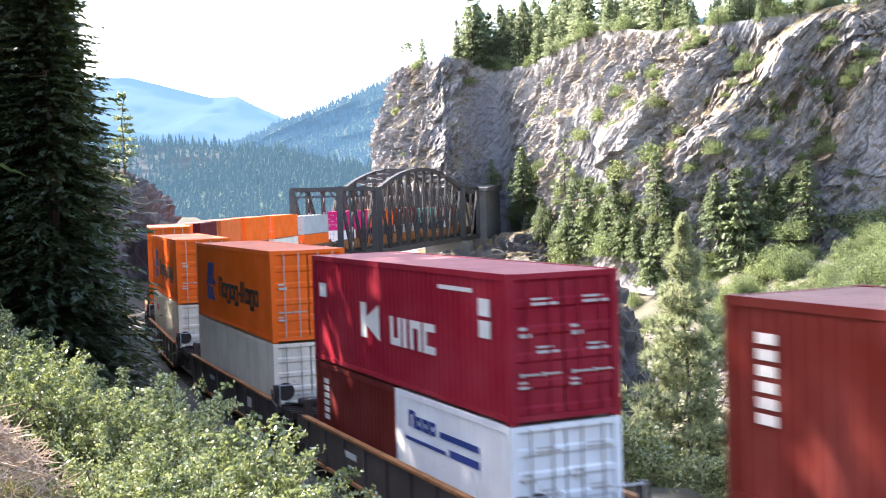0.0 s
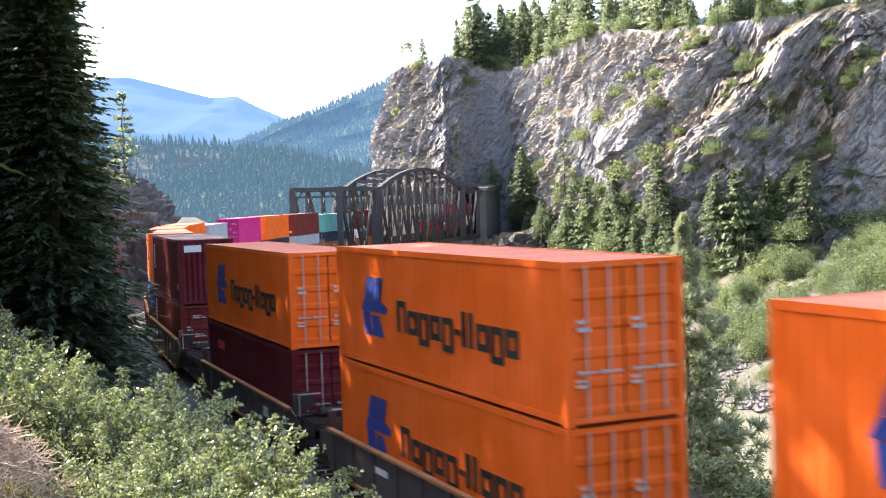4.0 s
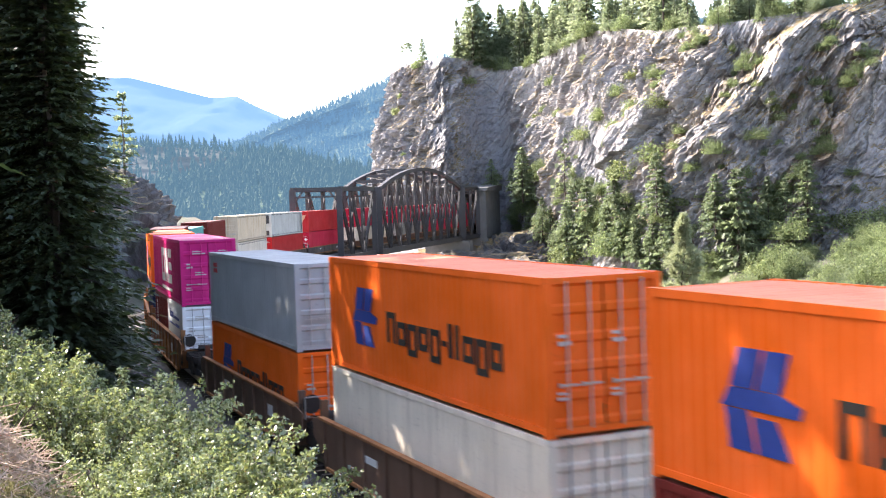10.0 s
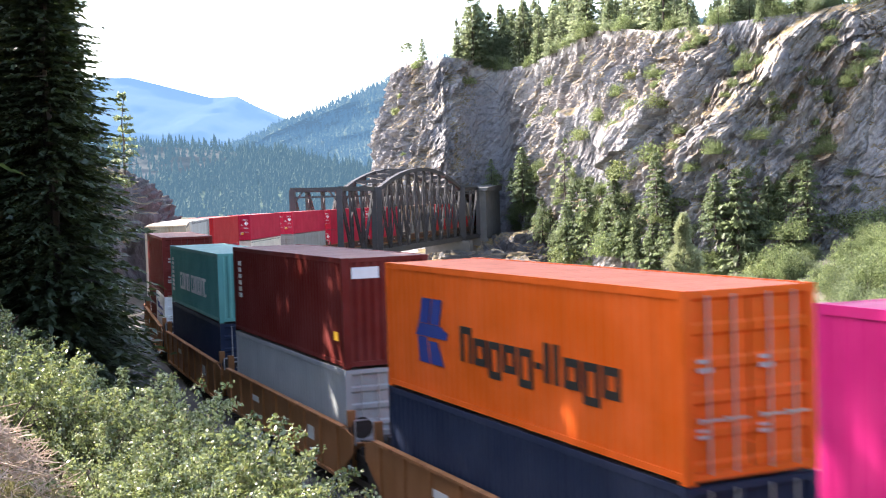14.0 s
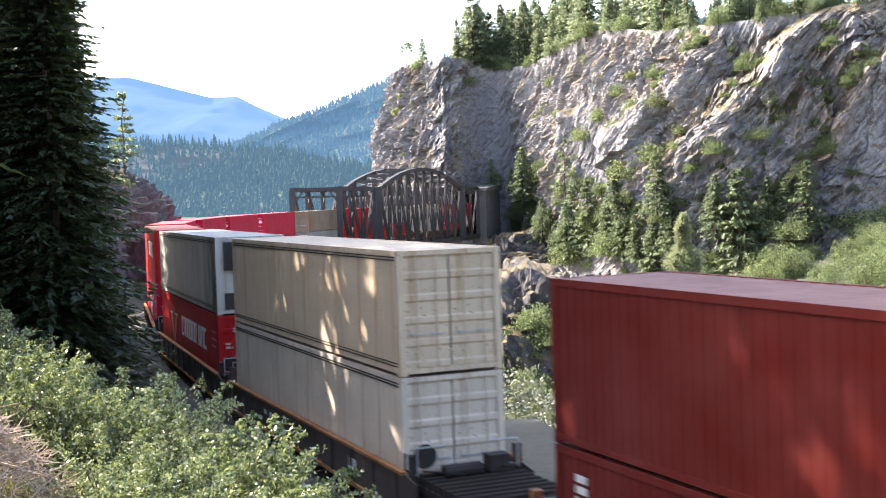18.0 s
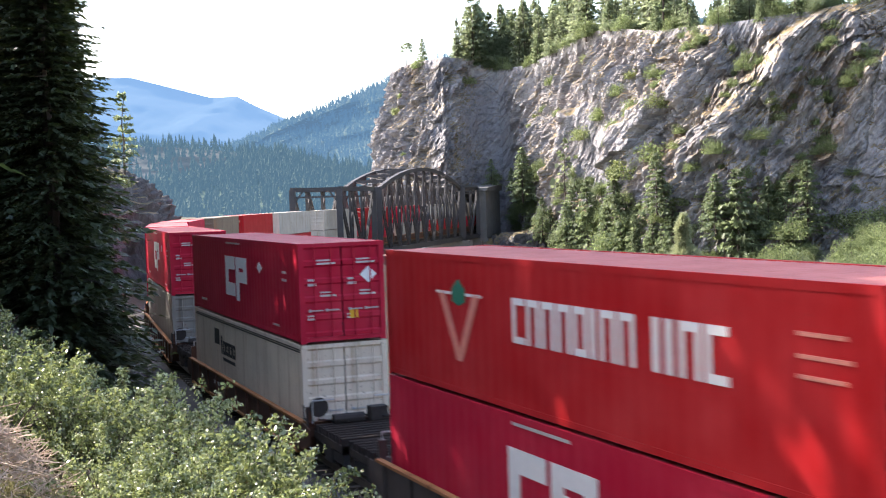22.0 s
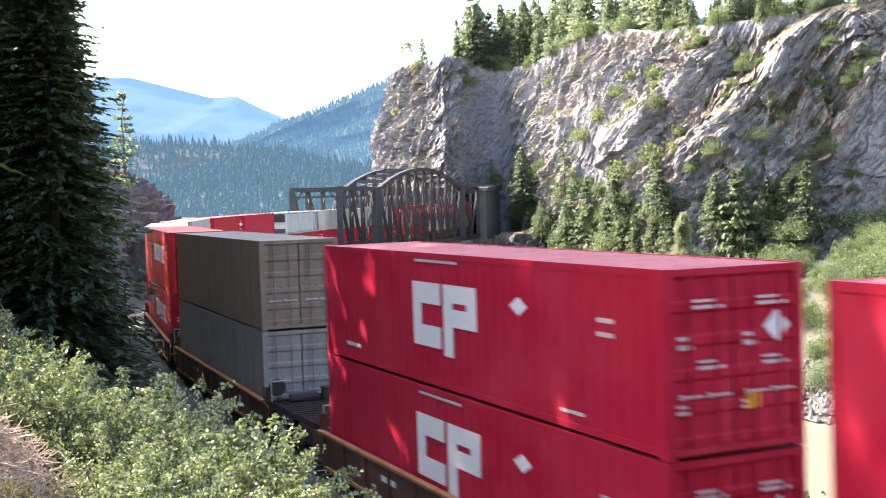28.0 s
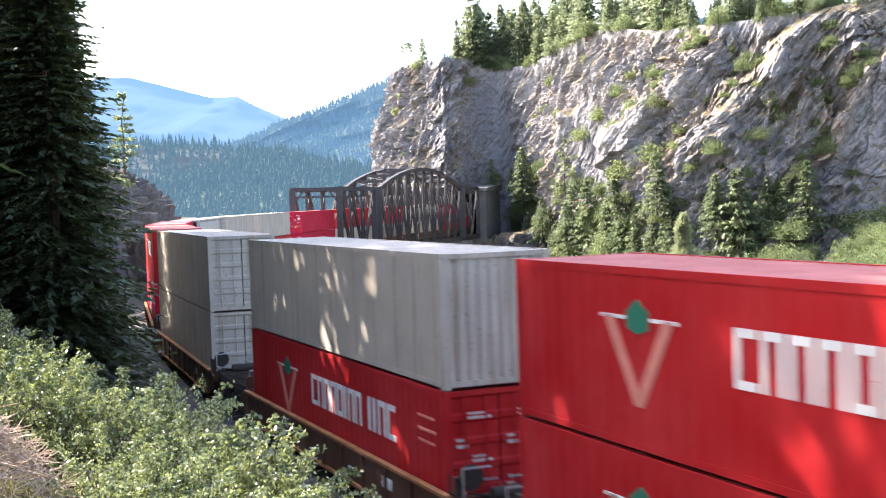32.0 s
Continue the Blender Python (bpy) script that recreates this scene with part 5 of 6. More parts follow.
def crown_leaves(seed, rx, ry, rz, clumps, per, leaf, mat, spread=0.28, up=0.5, lobes=1):
    """Leafy crown: clumps of small folded leaves over a dome."""
    rng = np.random.default_rng(seed)
    a, u = rng.random(clumps) * 6.2832, rng.random(clumps)
    k = 0.45 + 0.55 * rng.random(clumps) ** 0.5
    ct = np.sqrt(1 - u * u)
    c = np.column_stack([np.cos(a) * ct * rx * k, np.sin(a) * ct * ry * k, rz * (0.12 + 0.88 * u * k)])
    if lobes > 1:
        # several unequal domes leaning apart
        la, ls = rng.random(lobes) * 6.2832, 0.45 + 0.5 * rng.random(lobes)
        ls[0] = 1.0
        lo = np.column_stack([np.cos(la) * rx * 0.6, np.sin(la) * ry * 0.6, np.zeros(lobes)])
        lo[0] *= 0.2
        w_ = rng.integers(lobes, size=clumps)
        c = c * (ls[w_][:, None] * np.array([0.62, 0.62, 1.0])) + lo[w_]
    sp = spread * (0.6 + 0.8 * rng.random(clumps)) * min(rx, rz)
    p = np.repeat(c, per, 0) + rng.normal(0, 1, (clumps * per, 3)) * np.repeat(sp, per)[:, None] * np.array([1, 1, 0.75])
    p[:, 2] = np.maximum(p[:, 2], 0.03)
    m = len(p)
    n = unit(rng.normal(0, 0.7, (m, 3)) + np.array([0, 0, up]))
    t = unit(np.cross(n, rng.normal(0, 1, (m, 3))))
    b = np.cross(n, t)
    L = (leaf * (0.6 + 0.8 * rng.random(m)))[:, None]
    w = L * 0.32
    return soup("crown", np.stack([p - t * L * .5, p + b * w + n * w * .35, p + t * L * .5, p - b * w + n * w * .35], 1), [(0, 1, 2), (0, 2, 3)], mat)


def trunk_mesh(H, r, seed, limbs=0, R=1.0, base=0.2, bare=False):
    rng = random.Random(seed)
    sh = Shape()
    n = 5
    pts = [Vector((rng.gauss(0, 0.012) * H * i / n, rng.gauss(0, 0.012) * H * i / n, H * 0.97 * i / n - (0.4 if i == 0 else 0))) for i in range(n + 1)]
    for i in range(n):
        sh.rod(pts[i], pts[i + 1], r * (1 - i / n) + 0.012, r * (1 - (i + 1) / n) + 0.01, 7)
    for k in range(limbs):
        u = base + (0.95 - base) * (k + rng.random()) / limbs
        a = rng.random() * 6.2832
        ln = R * (1 - u) ** 0.8 * (0.6 + 0.5 * rng.random()) + 0.15
        p = Vector((0, 0, H * u))
        q = p + Vector((math.cos(a) * ln, math.sin(a) * ln, -0.12 * ln if not bare else 0.05 * ln))
        sh.rod(p, q, r * 0.3 * (1 - u) + 0.012, 0.008, 4)
    return sh.mesh("trunk", BARK)


PLANTS = {}


def proto(key, trunk, crown):
    PLANTS[key] = (trunk, crown)


def plant(key, x, y, z, size, name, label, category, group="", turn=None, lean=0.0):
    """Set one plant of a kind on the ground, scaled about its base."""
    tm, cm = PLANTS[key]
    rng = random.Random(int(x * 131 + y * 17 + z * 7))
    t = thing(name, label, category, group=group)
    m = Matrix.Translation((x, y, z)) @ Matrix.Rotation(rng.random() * 6.28 if turn is None else turn, 4, "Z") @ Matrix.Rotation(lean, 4, "X")
    t.matrix_basis = m @ Matrix.Diagonal((size, size, size * (0.92 + 0.16 * rng.random()), 1))
    if tm:
        part(tm.name.split(".")[0], tm, None, t)
    part("crown", cm, None, t)
    return t


for i in range(3):
    proto(("fir", i), trunk_mesh(10, 0.17, i), crown_fir(20 + i, 10, 2.7 + 0.3 * i, 40, 8, 9, 0.45, NEEDLE, 0.04, 0.16, 0.28, 0.28))
for i in range(3):
    proto(("mid", i), trunk_mesh(10, 0.17, 16 + i), crown_fir(26 + i, 10, 3.1 + 0.35 * i, 30, 9, 10, 0.5, NEEDLE_MID, 0.02, 0.12, 0.2, 0.32))
proto(("slim", 0), trunk_mesh(10, 0.14, 5), crown_fir(31, 10, 1.5, 36, 7, 7, 0.4, NEEDLE, 0.06, 0.12, 0.3, 0.26))
proto(("thin", 0), trunk_mesh(10, 0.15, 6, 40, 2.3, 0.2, True), crown_fir(33, 10, 2.4, 12, 4, 3, 0.7, NEEDLE, 0.3, 0.1, 0.3))
proto(("dark", 0), trunk_mesh(20, 0.32, 7, 50, 4.0), crown_fir(41, 20, 4.3, 100, 14, 24, 0.34, NEEDLE_DARK, 0.02, 0.3, 0.0, 0.18, 0.45, True))
proto(("dark", 1), trunk_mesh(20, 0.30, 8, 50, 4.0), crown_fir(42, 20, 3.9, 95, 14, 22, 0.34, NEEDLE_DARK, 0.05, 0.28, 0.1, 0.18, 0.45, True))
proto(("dark", 2), trunk_mesh(21.5, 0.34, 14, 60, 2.6), crown_fir(43, 21.5, 3.7, 150, 16, 20, 0.32, NEEDLE_DARK, 0.0, 0.3, 0.0, 0.2, 0.5, True))
for i in range(2):
    proto(("airy", i), trunk_mesh(20, 0.3, 17 + i, 50, 4.0), crown_fir(45 + i, 20, 4.2, 40, 10, 11, 0.55, NEEDLE_DARK, 0.1, 0.25, 0.5, 0.25, 0.6))
proto(("high", 0), trunk_mesh(34, 0.4, 15, 40, 4.0, 0.45), crown_fir(44, 34, 5.6, 70, 13, 14, 0.5, NEEDLE_DARK, 0.48, 0.2, 0.1, 0.25, 0.6))
proto(("pine", 0), trunk_mesh(10, 0.10, 9, 70, 2.1, 0.06), crown_tufts(51, 10, 3.2, 1500, 34, 0.40, NEEDLE_PALE, 0.02))
_top = crown_leaves(53, 1.5, 1.5, 2.6, 24, 40, 0.26, NEEDLE_MID, 0.16, 0.3)
_top.transform(Matrix.Translation((0, 0, 3.9)))
proto(("flat", 0), trunk_mesh(6.4, 0.13, 19, 16, 1.6, 0.5, True), _top)
proto(("slender", 0), trunk_mesh(8, 0.13, 20, 26, 1.7, 0.12, True), crown_fir(55, 8, 1.9, 13, 7, 8, 0.42, NEEDLE_MID, 0.12, -0.05, 0.25, 0.3))
for i in range(3):
    proto(("shrub", i), None, crown_leaves(60 + i, 1.0, 1.0, 1.1, 50, 44, 0.11, LEAF_BRIGHT if i else LEAF, 0.2, 0.5, 4))
proto(("broad", 0), trunk_mesh(1.5, 0.06, 12), crown_leaves(66, 1.0, 1.0, 1.9, 80, 46, 0.10, LEAF_BRIGHT, 0.2, 0.5, 5))
for i in (1, 2):
    proto(("broad", i), trunk_mesh(1.5, 0.06, 12 + i), crown_leaves(90 + i, 1.0 + 0.2 * i, 1.0, 1.9 - 0.3 * i, 80, 46, 0.10, (LEAF_BRIGHT, LEAF_BRIGHT, NEEDLE_MID)[i], 0.18, 0.5, 5 + i))
proto(("dusty", 0), None, crown_leaves(67, 1.0, 1.0, 1.0, 60, 50, 0.09, LEAF_DUST))


def bramble(seed):
    """Near shrub: bowed stems and thousands of small leaves."""
    rng = np.random.default_rng(seed)
    n, per = 84, 84
    a, k = rng.random(n) * 6.2832, rng.random(n) ** 0.6
    h = 1.42 * (1 - 0.55 * k ** 2) * (0.72 + 0.4 * rng.random(n))
    f = 1 - rng.random((n, per)) ** 1.4 * 0.72
    bow = 1 - (1 - f) ** 1.7
    rr = (1.12 * k)[:, None] * f ** 1.15
    c = np.stack([np.cos(a)[:, None] * rr, np.sin(a)[:, None] * rr, h[:, None] * bow], -1)
    p = (c + rng.normal(0, 0.042, c.shape) * (1.25 - f)[..., None] * 1.7).reshape(-1, 3)
    m = len(p)
    nv = unit(rng.normal(0, 0.62, (m, 3)) + np.array([0, -0.15, 0.6]))
    t = unit(np.cross(nv, rng.normal(0, 1, (m, 3))))
    b = np.cross(nv, t)
    L = (0.049 * (0.55 + 0.75 * rng.random(m)) * (1.15 - 0.35 * f.ravel()))[:, None]
    w = L * 0.36
    V = np.stack([p - t * L * .5, p + b * w + nv * w * .3 - t * L * .1, p + b * w * .7 + t * L * .3 + nv * w * .2, p + t * L * .5, p - b * w * .7 + t * L * .3 + nv * w * .2, p - b * w + nv * w * .3 - t * L * .1], 1)
    return soup("crown", V, [(0, 1, 2, 3), (0, 3, 4, 5)], LEAF)


def stems(seed, n, r, h):
    """Thin bowed stems of a shrub."""
    rng = random.Random(seed)
    sh = Shape()
    for i in range(n):
        a, k = rng.random() * 6.28, 0.3 + 0.7 * rng.random()
        p = Vector((rng.gauss(0, 0.12), rng.gauss(0, 0.12), -0.1))
        for j in range(3):
            f = (j + 1) / 3
            q = Vector((math.cos(a) * r * k * f, math.sin(a) * r * k * f, h * (1 - 0.25 * k) * (1 - (1 - f) ** 1.6)))
            sh.rod(p, q, 0.011 * (1.2 - 0.3 * j), 0.011 * (0.9 - 0.3 * j), 4)
            p = q
    return sh.mesh("twig_tangle", BARK)


for i in range(3):
    proto(("bramble", i), stems(80 + i, 40, 0.98, 1.15), bramble(70 + i))

FIR = "dark green conifer standing on the canyon slope"
# firs on the scree below the cliff: x, y, z, height
for k, (x, y, z, h) in enumerate([(17.9, 275.0, 6.0, 12.4), (50.1, 212.0, -7.0, 17.6), (40.8, 221.5, -4.0, 9.5), (35.9, 229.0, -4.6, 6.0), (28.6, 246.5, -3.4, 12.5), (20.9, 261.5, -2.6, 8.6), (45.8, 216.5, 0.0, 6.0), (37.9, 225.5, -3.0, 6.0), (11.5, 283.0, 9.6, 6.0), (15.7, 278.5, 8.2, 5.6), (23.2, 254.5, -4.8, 7.2), (52.0, 210.0, -6.8, 7.0), (31.5, 240.5, -4.0, 10.0), (26.0, 251.0, 0.5, 9.0)]):
    plant(("mid", k % 3), x, y, z, h / 10, "fir_tree", FIR, "tree", "trees on the far bank")
plant(("thin", 0), 25.4, 257.0, 4.5, 1.45, "spruce_tree", "thin half-bare conifer with level branches on the slope", "tree")
SHRUB = "bright green leafy shrub growing on the rocks"
_cf = cliff_face[4:-4].reshape(-1, 3)
_cd = np.stack([_cf[:, 0] / _cf[:, 1], (_cf[:, 2] - EYE.z) / _cf[:, 1]], 1)


def on_cliff(x, y, z):
    """The spot of the cliff on the line of sight towards a place."""
    d = ((_cd - np.array([x / y, (z - EYE.z) / y])) ** 2).sum(1) + 1e-9 * _cf[:, 1]
    return _cf[int(np.argmin(d))]


for k, (x, y, z, h) in enumerate([(29.4, 255.0, 18.3, 3.4), (33.0, 251.4, 22, 3.2), (35.2, 248.2, 26.3, 3.0), (41.9, 238.8, 23.1, 3.8), (37.9, 244.8, 22.1, 3.3), (39.3, 235.7, 12.9, 4.8), (35.5, 238.2, 9.8, 4.6), (48.5, 223.3, 13.8, 3.0), (55.0, 216.7, 15.8, 2.6), (64.1, 197.4, 0.7, 4.0), (58.3, 207.2, -1.2, 4.2), (31.8, 237.3, -4.6, 5.6), (25.5, 250.0, -6.7, 5.7), (20.2, 268.8, -6.2, 5.5), (43.3, 219.4, -6.6, 5.0), (52.1, 203.6, -7.9, 4.0), (67.7, 192.4, 0.2, 4.8)]):
    if z > 0:
        x, y, z = on_cliff(x, y, z)
    plant(("shrub", k % 3), x, y, z - 0.3, h / 1.25, "shrub", SHRUB, "shrub", "shrubs on the far bank")
for k, (x, y, z, h) in enumerate([(54.5, 197.2, -8.4, 4.4), (58.5, 188.6, -8.0, 4.0), (61.0, 181.0, -8.3, 6.2), (61.9, 176.5, -8.8, 7.4), (56.5, 190.4, -8.5, 4.0), (49.9, 186.0, -11.5, 5.5), (55.0, 172.0, -13.0, 6.0), (52.5, 178.0, -12.5, 5.0), (63.5, 186.0, -6.5, 5.0), (47.0, 196.0, -10.0, 4.5), (59.0, 168.0, -12.5, 6.5)]):
    plant(("broad", k % 3), x, y, z, h / 2.0, "riverside_bush", "tall pale green bush above the river shore", "bush", "bushes by the river")

# scattered growth on ledges of the cliff
du, dv = np.gradient(cliff_face, axis=1), np.gradient(cliff_face, axis=0)
nn = np.cross(du, dv)
nrm_z = abs(nn[..., 2]) / (np.linalg.norm(nn, axis=2) + 1e-9)
rng = random.Random(11)
count = 0
while count < 70:
    r, c = rng.randrange(9, NR - 6), rng.randrange(int(NC * .125), int(NC * .86))
    low = r < NR * .35
    if nrm_z[r, c] < (0.45 if low else 0.62) or (c < NC * .34 and rng.random() < 0.8):
        continue
    p = cliff_face[r, c]
    if low and c > NC * .34 and rng.random() < 0.35:
        plant(("mid", count % 3), p[0], p[1], p[2] - 0.4, rng.uniform(0.3, 0.8), "fir_tree", FIR, "tree", "trees on the far bank")
    else:
        plant(("shrub", rng.randrange(3)), p[0], p[1], p[2] - 0.3, rng.uniform(0.7, 2.0), "shrub", SHRUB, "shrub", "shrubs on the far bank")
    count += 1

# belt of trees and brush along the foot of the cliff
for k in range(190):
    c, r = rng.randrange(int(NC * .36), int(NC * .74)), rng.randrange(8, int(NR * .36))
    if rng.random() < r / (NR * .36) * 0.75:
        continue
    p = cliff_face[r, c]
    if k % 6 < 1:
        sz_ = rng.uniform(0.5, 1.3)
        plant(("mid", k % 3), p[0] + out[c, 0] * 1.5 * sz_, p[1] + out[c, 1] * 1.5 * sz_, p[2] - 2.2 * sz_, sz_, "fir_tree", FIR, "tree", "trees on the far bank")
    else:
        plant(("broad", k % 3) if k % 2 else ("shrub", k % 3), p[0], p[1] - 0.5, p[2] - 0.4, rng.uniform(1.0, 2.6), "shrub", SHRUB, "shrub", "shrubs on the far bank")

# shrubs rooted along the jutting beds
spots = np.argwhere((soil.reshape(NR, NC) > 0.42) & (np.arange(NR)[:, None] > 30))
for k in range(58):
    r, c = spots[rng.randrange(len(spots))]
    p = cliff_face[r, c]
    plant(("broad", k % 2) if k % 3 == 0 else ("shrub", k % 3), p[0], p[1], p[2] - 0.3, rng.uniform(0.6, 1.7), "shrub", SHRUB, "shrub", "shrubs on the far bank")

# wood along the top of the cliff
for k in range(230):
    c = rng.randrange(int(NC * .225), int(NC * .84))
    dense = 1.0 if NC * .19 < c < NC * .59 else 0.8
    if rng.random() > dense:
        continue
    back = rng.uniform(1.5, 22) if c > NC * .18 else rng.uniform(3, 12)
    p = cliff_face[-1, c] + np.array([0.45, 0.89, 0.0]) * back
    h = (rng.uniform(5, 12) if rng.random() < 0.6 else rng.uniform(12, 17)) if NC * .18 < c < NC * .59 else rng.uniform(3.5, 10.0)
    plant(("slim" if k % 3 == 0 else "fir", 0 if k % 3 == 0 else k % 3), p[0], p[1], 37.9 if back > 10 else min(p[2], 39.5) - 0.5, h / 10, "fir_tree", "green conifer on top of the cliff", "tree", "trees along the cliff top")
plant(("flat", 0), -7.3, 303.5, 38.6, 1.05, "lone_pine", "small flat-topped lone pine on the edge of the bluff", "tree")
plant(("mid", 0), -3.4, 299.0, 38.2, 0.66, "lone_fir", "slender pointed lone fir on the edge of the bluff", "tree")

for k in range(80):
    c = rng.randrange(int(NC * .3), int(NC * .84))
    p = cliff_face[-1, c] + np.array([0.45, 0.89, 0.0]) * rng.uniform(-0.5, 6)
    if k % 3 == 0:
        plant(("mid", k % 2), p[0], p[1], p[2] - 0.6, rng.uniform(0.3, 0.8), "fir_tree", "small green conifer on top of the cliff", "tree", "trees along the cliff top")
    else:
        plant(("broad", k % 3), p[0], p[1], p[2] - 0.5, rng.uniform(1.0, 2.4), "shrub", "pale green shrub along the edge of the cliff", "shrub", "shrubs along the cliff top")
for k in range(75):
    j, u = 2 + k % 4, rng.random()
    a_, b_ = SHORE[j], SHORE[j + 1]
    nrm_ = np.array([b_[1] - a_[1], a_[0] - b_[0]]) / np.hypot(*(b_ - a_))
    p = a_ + (b_ - a_) * u + nrm_ * (rng.uniform(9, 27) if k < 40 else rng.uniform(7, 13))
    plant(("broad", k % 3), p[0], p[1], at_ground(p[0], p[1]) - 0.3, rng.uniform(1.2, 2.8), "riverside_bush", "tall pale green bush above the river shore", "bush", "bushes by the river")

for k in range(90):
    x, y = rng.uniform(40, 74), rng.uniform(166, 208)
    z = at_ground(x, y)
    if not -15.5 < z < 2:
        continue
    plant(("broad", k % 3) if k % 4 else ("shrub", k % 3), x, y, z - 0.3, rng.uniform(0.9, 2.0) * rng.uniform(1.0, 2.0), "riverside_bush", "dense light green bush on the slope below the cliff", "bush", "bushes by the river")

# near bank beyond the track
plant(("pine", 0), 7.7, 40.0, -4.6, 1.06, "young_pine", "young pale green pine beside the track", "tree")
plant(("fir", 1), 5.6, 43.5, -4.6, 0.62, "fir_tree", "small green conifer beside the young pine", "tree")
for x, y, h in ((5.4, 36.0, 1.7), (8.6, 36.5, 1.6), (10.6, 35.5, 1.9), (7.0, 34.0, 1.3), (9.6, 39.0, 2.0)):
    plant(("shrub", 0), x, y, at_ground(x, y) - 0.1, h / 1.2, "shrub", "grey-green leafy shrub on the river bank", "shrub", "shrubs on the near bank")
for x, y, h in ((3.3, 62.0, 3.2), (4.6, 58.0, 3.0), (5.4, 66.0, 3.6), (6.5, 60.0, 2.6)):
    plant(("dusty", 0), x, y, at_ground(x, y) - 0.1, h / 1.1, "dusty_bush", "pale dusty bush beyond the track", "bush", "bushes on the near bank")


def boulder(name, x, y, z, rx, ry, rz, seed, res, mat, label, category, kind=""):
    """A weathered rock mass, sunk into the ground."""
    V, F = [], []
    for i in range(res + 1):
        for j in range(res * 2):
            t, a = math.pi * i / res, 2 * math.pi * j / (res * 2)
            d = Vector((math.sin(t) * math.cos(a), math.sin(t) * math.sin(a), math.cos(t)))
            e = Vector([math.copysign(abs(k) ** 0.65, k) for k in d])
            n = noise.fractal(d * 2.2 + Vector((seed, 0, 0)), 0.7, 2.1, 7) * 0.24 + abs(noise.noise(Vector((d.x * 9 - d.z * 14, d.y * 6, seed + 4)))) * 0.07 + abs(noise.noise(Vector((d.x * 3 + d.z * 5, d.y * 2, seed)))) * 0.22
            e = e * (1 + n)
            V.append((x + e.x * rx, y + e.y * ry, z + e.z * rz))
    w = res * 2
    for i in range(res):
        for j in range(w):
            F.append((i * w + j, i * w + w + j, i * w + w + (j + 1) % w, i * w + (j + 1) % w))
    me = bpy.data.meshes.new(name)
    me.from_pydata(V, [], F)
    me.materials.append(mat)
    return tagged(new(name, me), label, category, kind=kind)


boulder("rock_bluff", -36.0, 118, 2.0, 7.6, 20, 8.0, 3.0, 70, ROCK3, "brown rock bluff beside the railway cutting", "rock", "structure")
boulder("rock_knoll", 7.0, 84, -5.5, 5.5, 7, 7.0, 9.0, 64, ROCK3, "dark brown rock knoll on the river bank", "rock", "structure")
boulder("rock_abutment", 16.0, 268, -13, 9.0, 10, 10.0, 5.0, 60, ROCK3, "dark rock mass under the bridge end", "rock", "structure")
for x, y, z, h in ((4.4, 77.0, -2.2, 1.5), (5.6, 76.4, -0.4, 1.2), (3.4, 78.0, -3.6, 1.6), (6.8, 76.6, -1.4, 1.6), (5.0, 75.4, -4.4, 1.5), (8.0, 77.0, 0.2, 1.1)):
    plant(("shrub", 1), x, y, z - 0.4, h, "shrub", "green shrub rooted in the rock knoll", "shrub", "shrubs on the knoll")
boulder("rock_foot", 3.0, 259, -10.5, 15.0, 8, 6.0, 7.0, 48, ROCK3, "dark rock at the foot of the bluff under the bridge", "rock", "structure")
plant(("slender", 0), -30.7, 122, 10.4, 1.0, "pine_tree", "slender open pine on top of the rock bluff", "tree")
for x, y, z, h in ((-33.5, 112, 10.0, 1.6), (-35.5, 108, 10.2, 1.4), (-30.5, 118, 9.6, 1.2), (-34.0, 104, 9.8, 1.2)):
    plant(("shrub", 0), x, y, z - 0.4, h, "shrub", "green shrub on the rock bluff", "shrub", "shrubs on the bluff")

# dark firs on the camera's side of the line
for k, (x, y, s) in enumerate([(-18.0, 47.0, 1.05), (-18.5, 41.0, 1.2), (-19.5, 50.0, 1.2), (-21.8, 58.0, 1.1), (-25.0, 68.0, 1.0), (-24.0, 47.0, 1.3), (-29.0, 80.0, 0.9), (-17.0, 34.5, 1.15), (-19.0, 28.0, 1.4), (-22.5, 31.0, 1.5), (-27.5, 74.0, 1.1), (-24.5, 62.0, 1.2), (-20.5, 44.0, 1.4), (-23.0, 39.5, 1.5), (-20.0, 36.5, 1.5), (-25.0, 36.0, 1.5), (-22.0, 35.0, 1.5), (-19.0, 24.5, 1.7), (-22.5, 26.0, 1.45), (-28.5, 90.0, 0.85), (-32.0, 99.0, 0.8)]):
    # airy firs stand left of view, added to dapple the train with sun
    plant(("airy" if x < -0.42 * y else "dark", k % 2), x, y, at_ground(x, y) - 0.3, s, "fir_tree", "big shaded dark green conifer beside the track", "tree", "dark firs by the line")

plant(("dark", 2), -13.7, 44.0, at_ground(-13.7, 44) - 0.3, 1.0, "fir_tree", "tall narrow dark conifer at the edge of the wood", "tree", "dark firs by the line")

for x, y, s in ((-15.3, 48.5, 1.0), (-17.2, 54.0, 1.1), (-16.4, 51.0, 0.85)):
    plant(("dark", 2), x, y, at_ground(x, y) - 0.3, s, "fir_tree", "narrow dark conifer deeper in the wood", "tree", "dark firs by the line")
# out-of-view fir with its crown set high, added to shade the near train
for x, y in ((-19.5, 30.0),):
    plant(("high", 0), x, y, at_ground(x, y) - 0.3, 1.0, "tall_fir", "unseen tall conifer with a high crown, added to shade the train", "tree", "dark firs by the line")

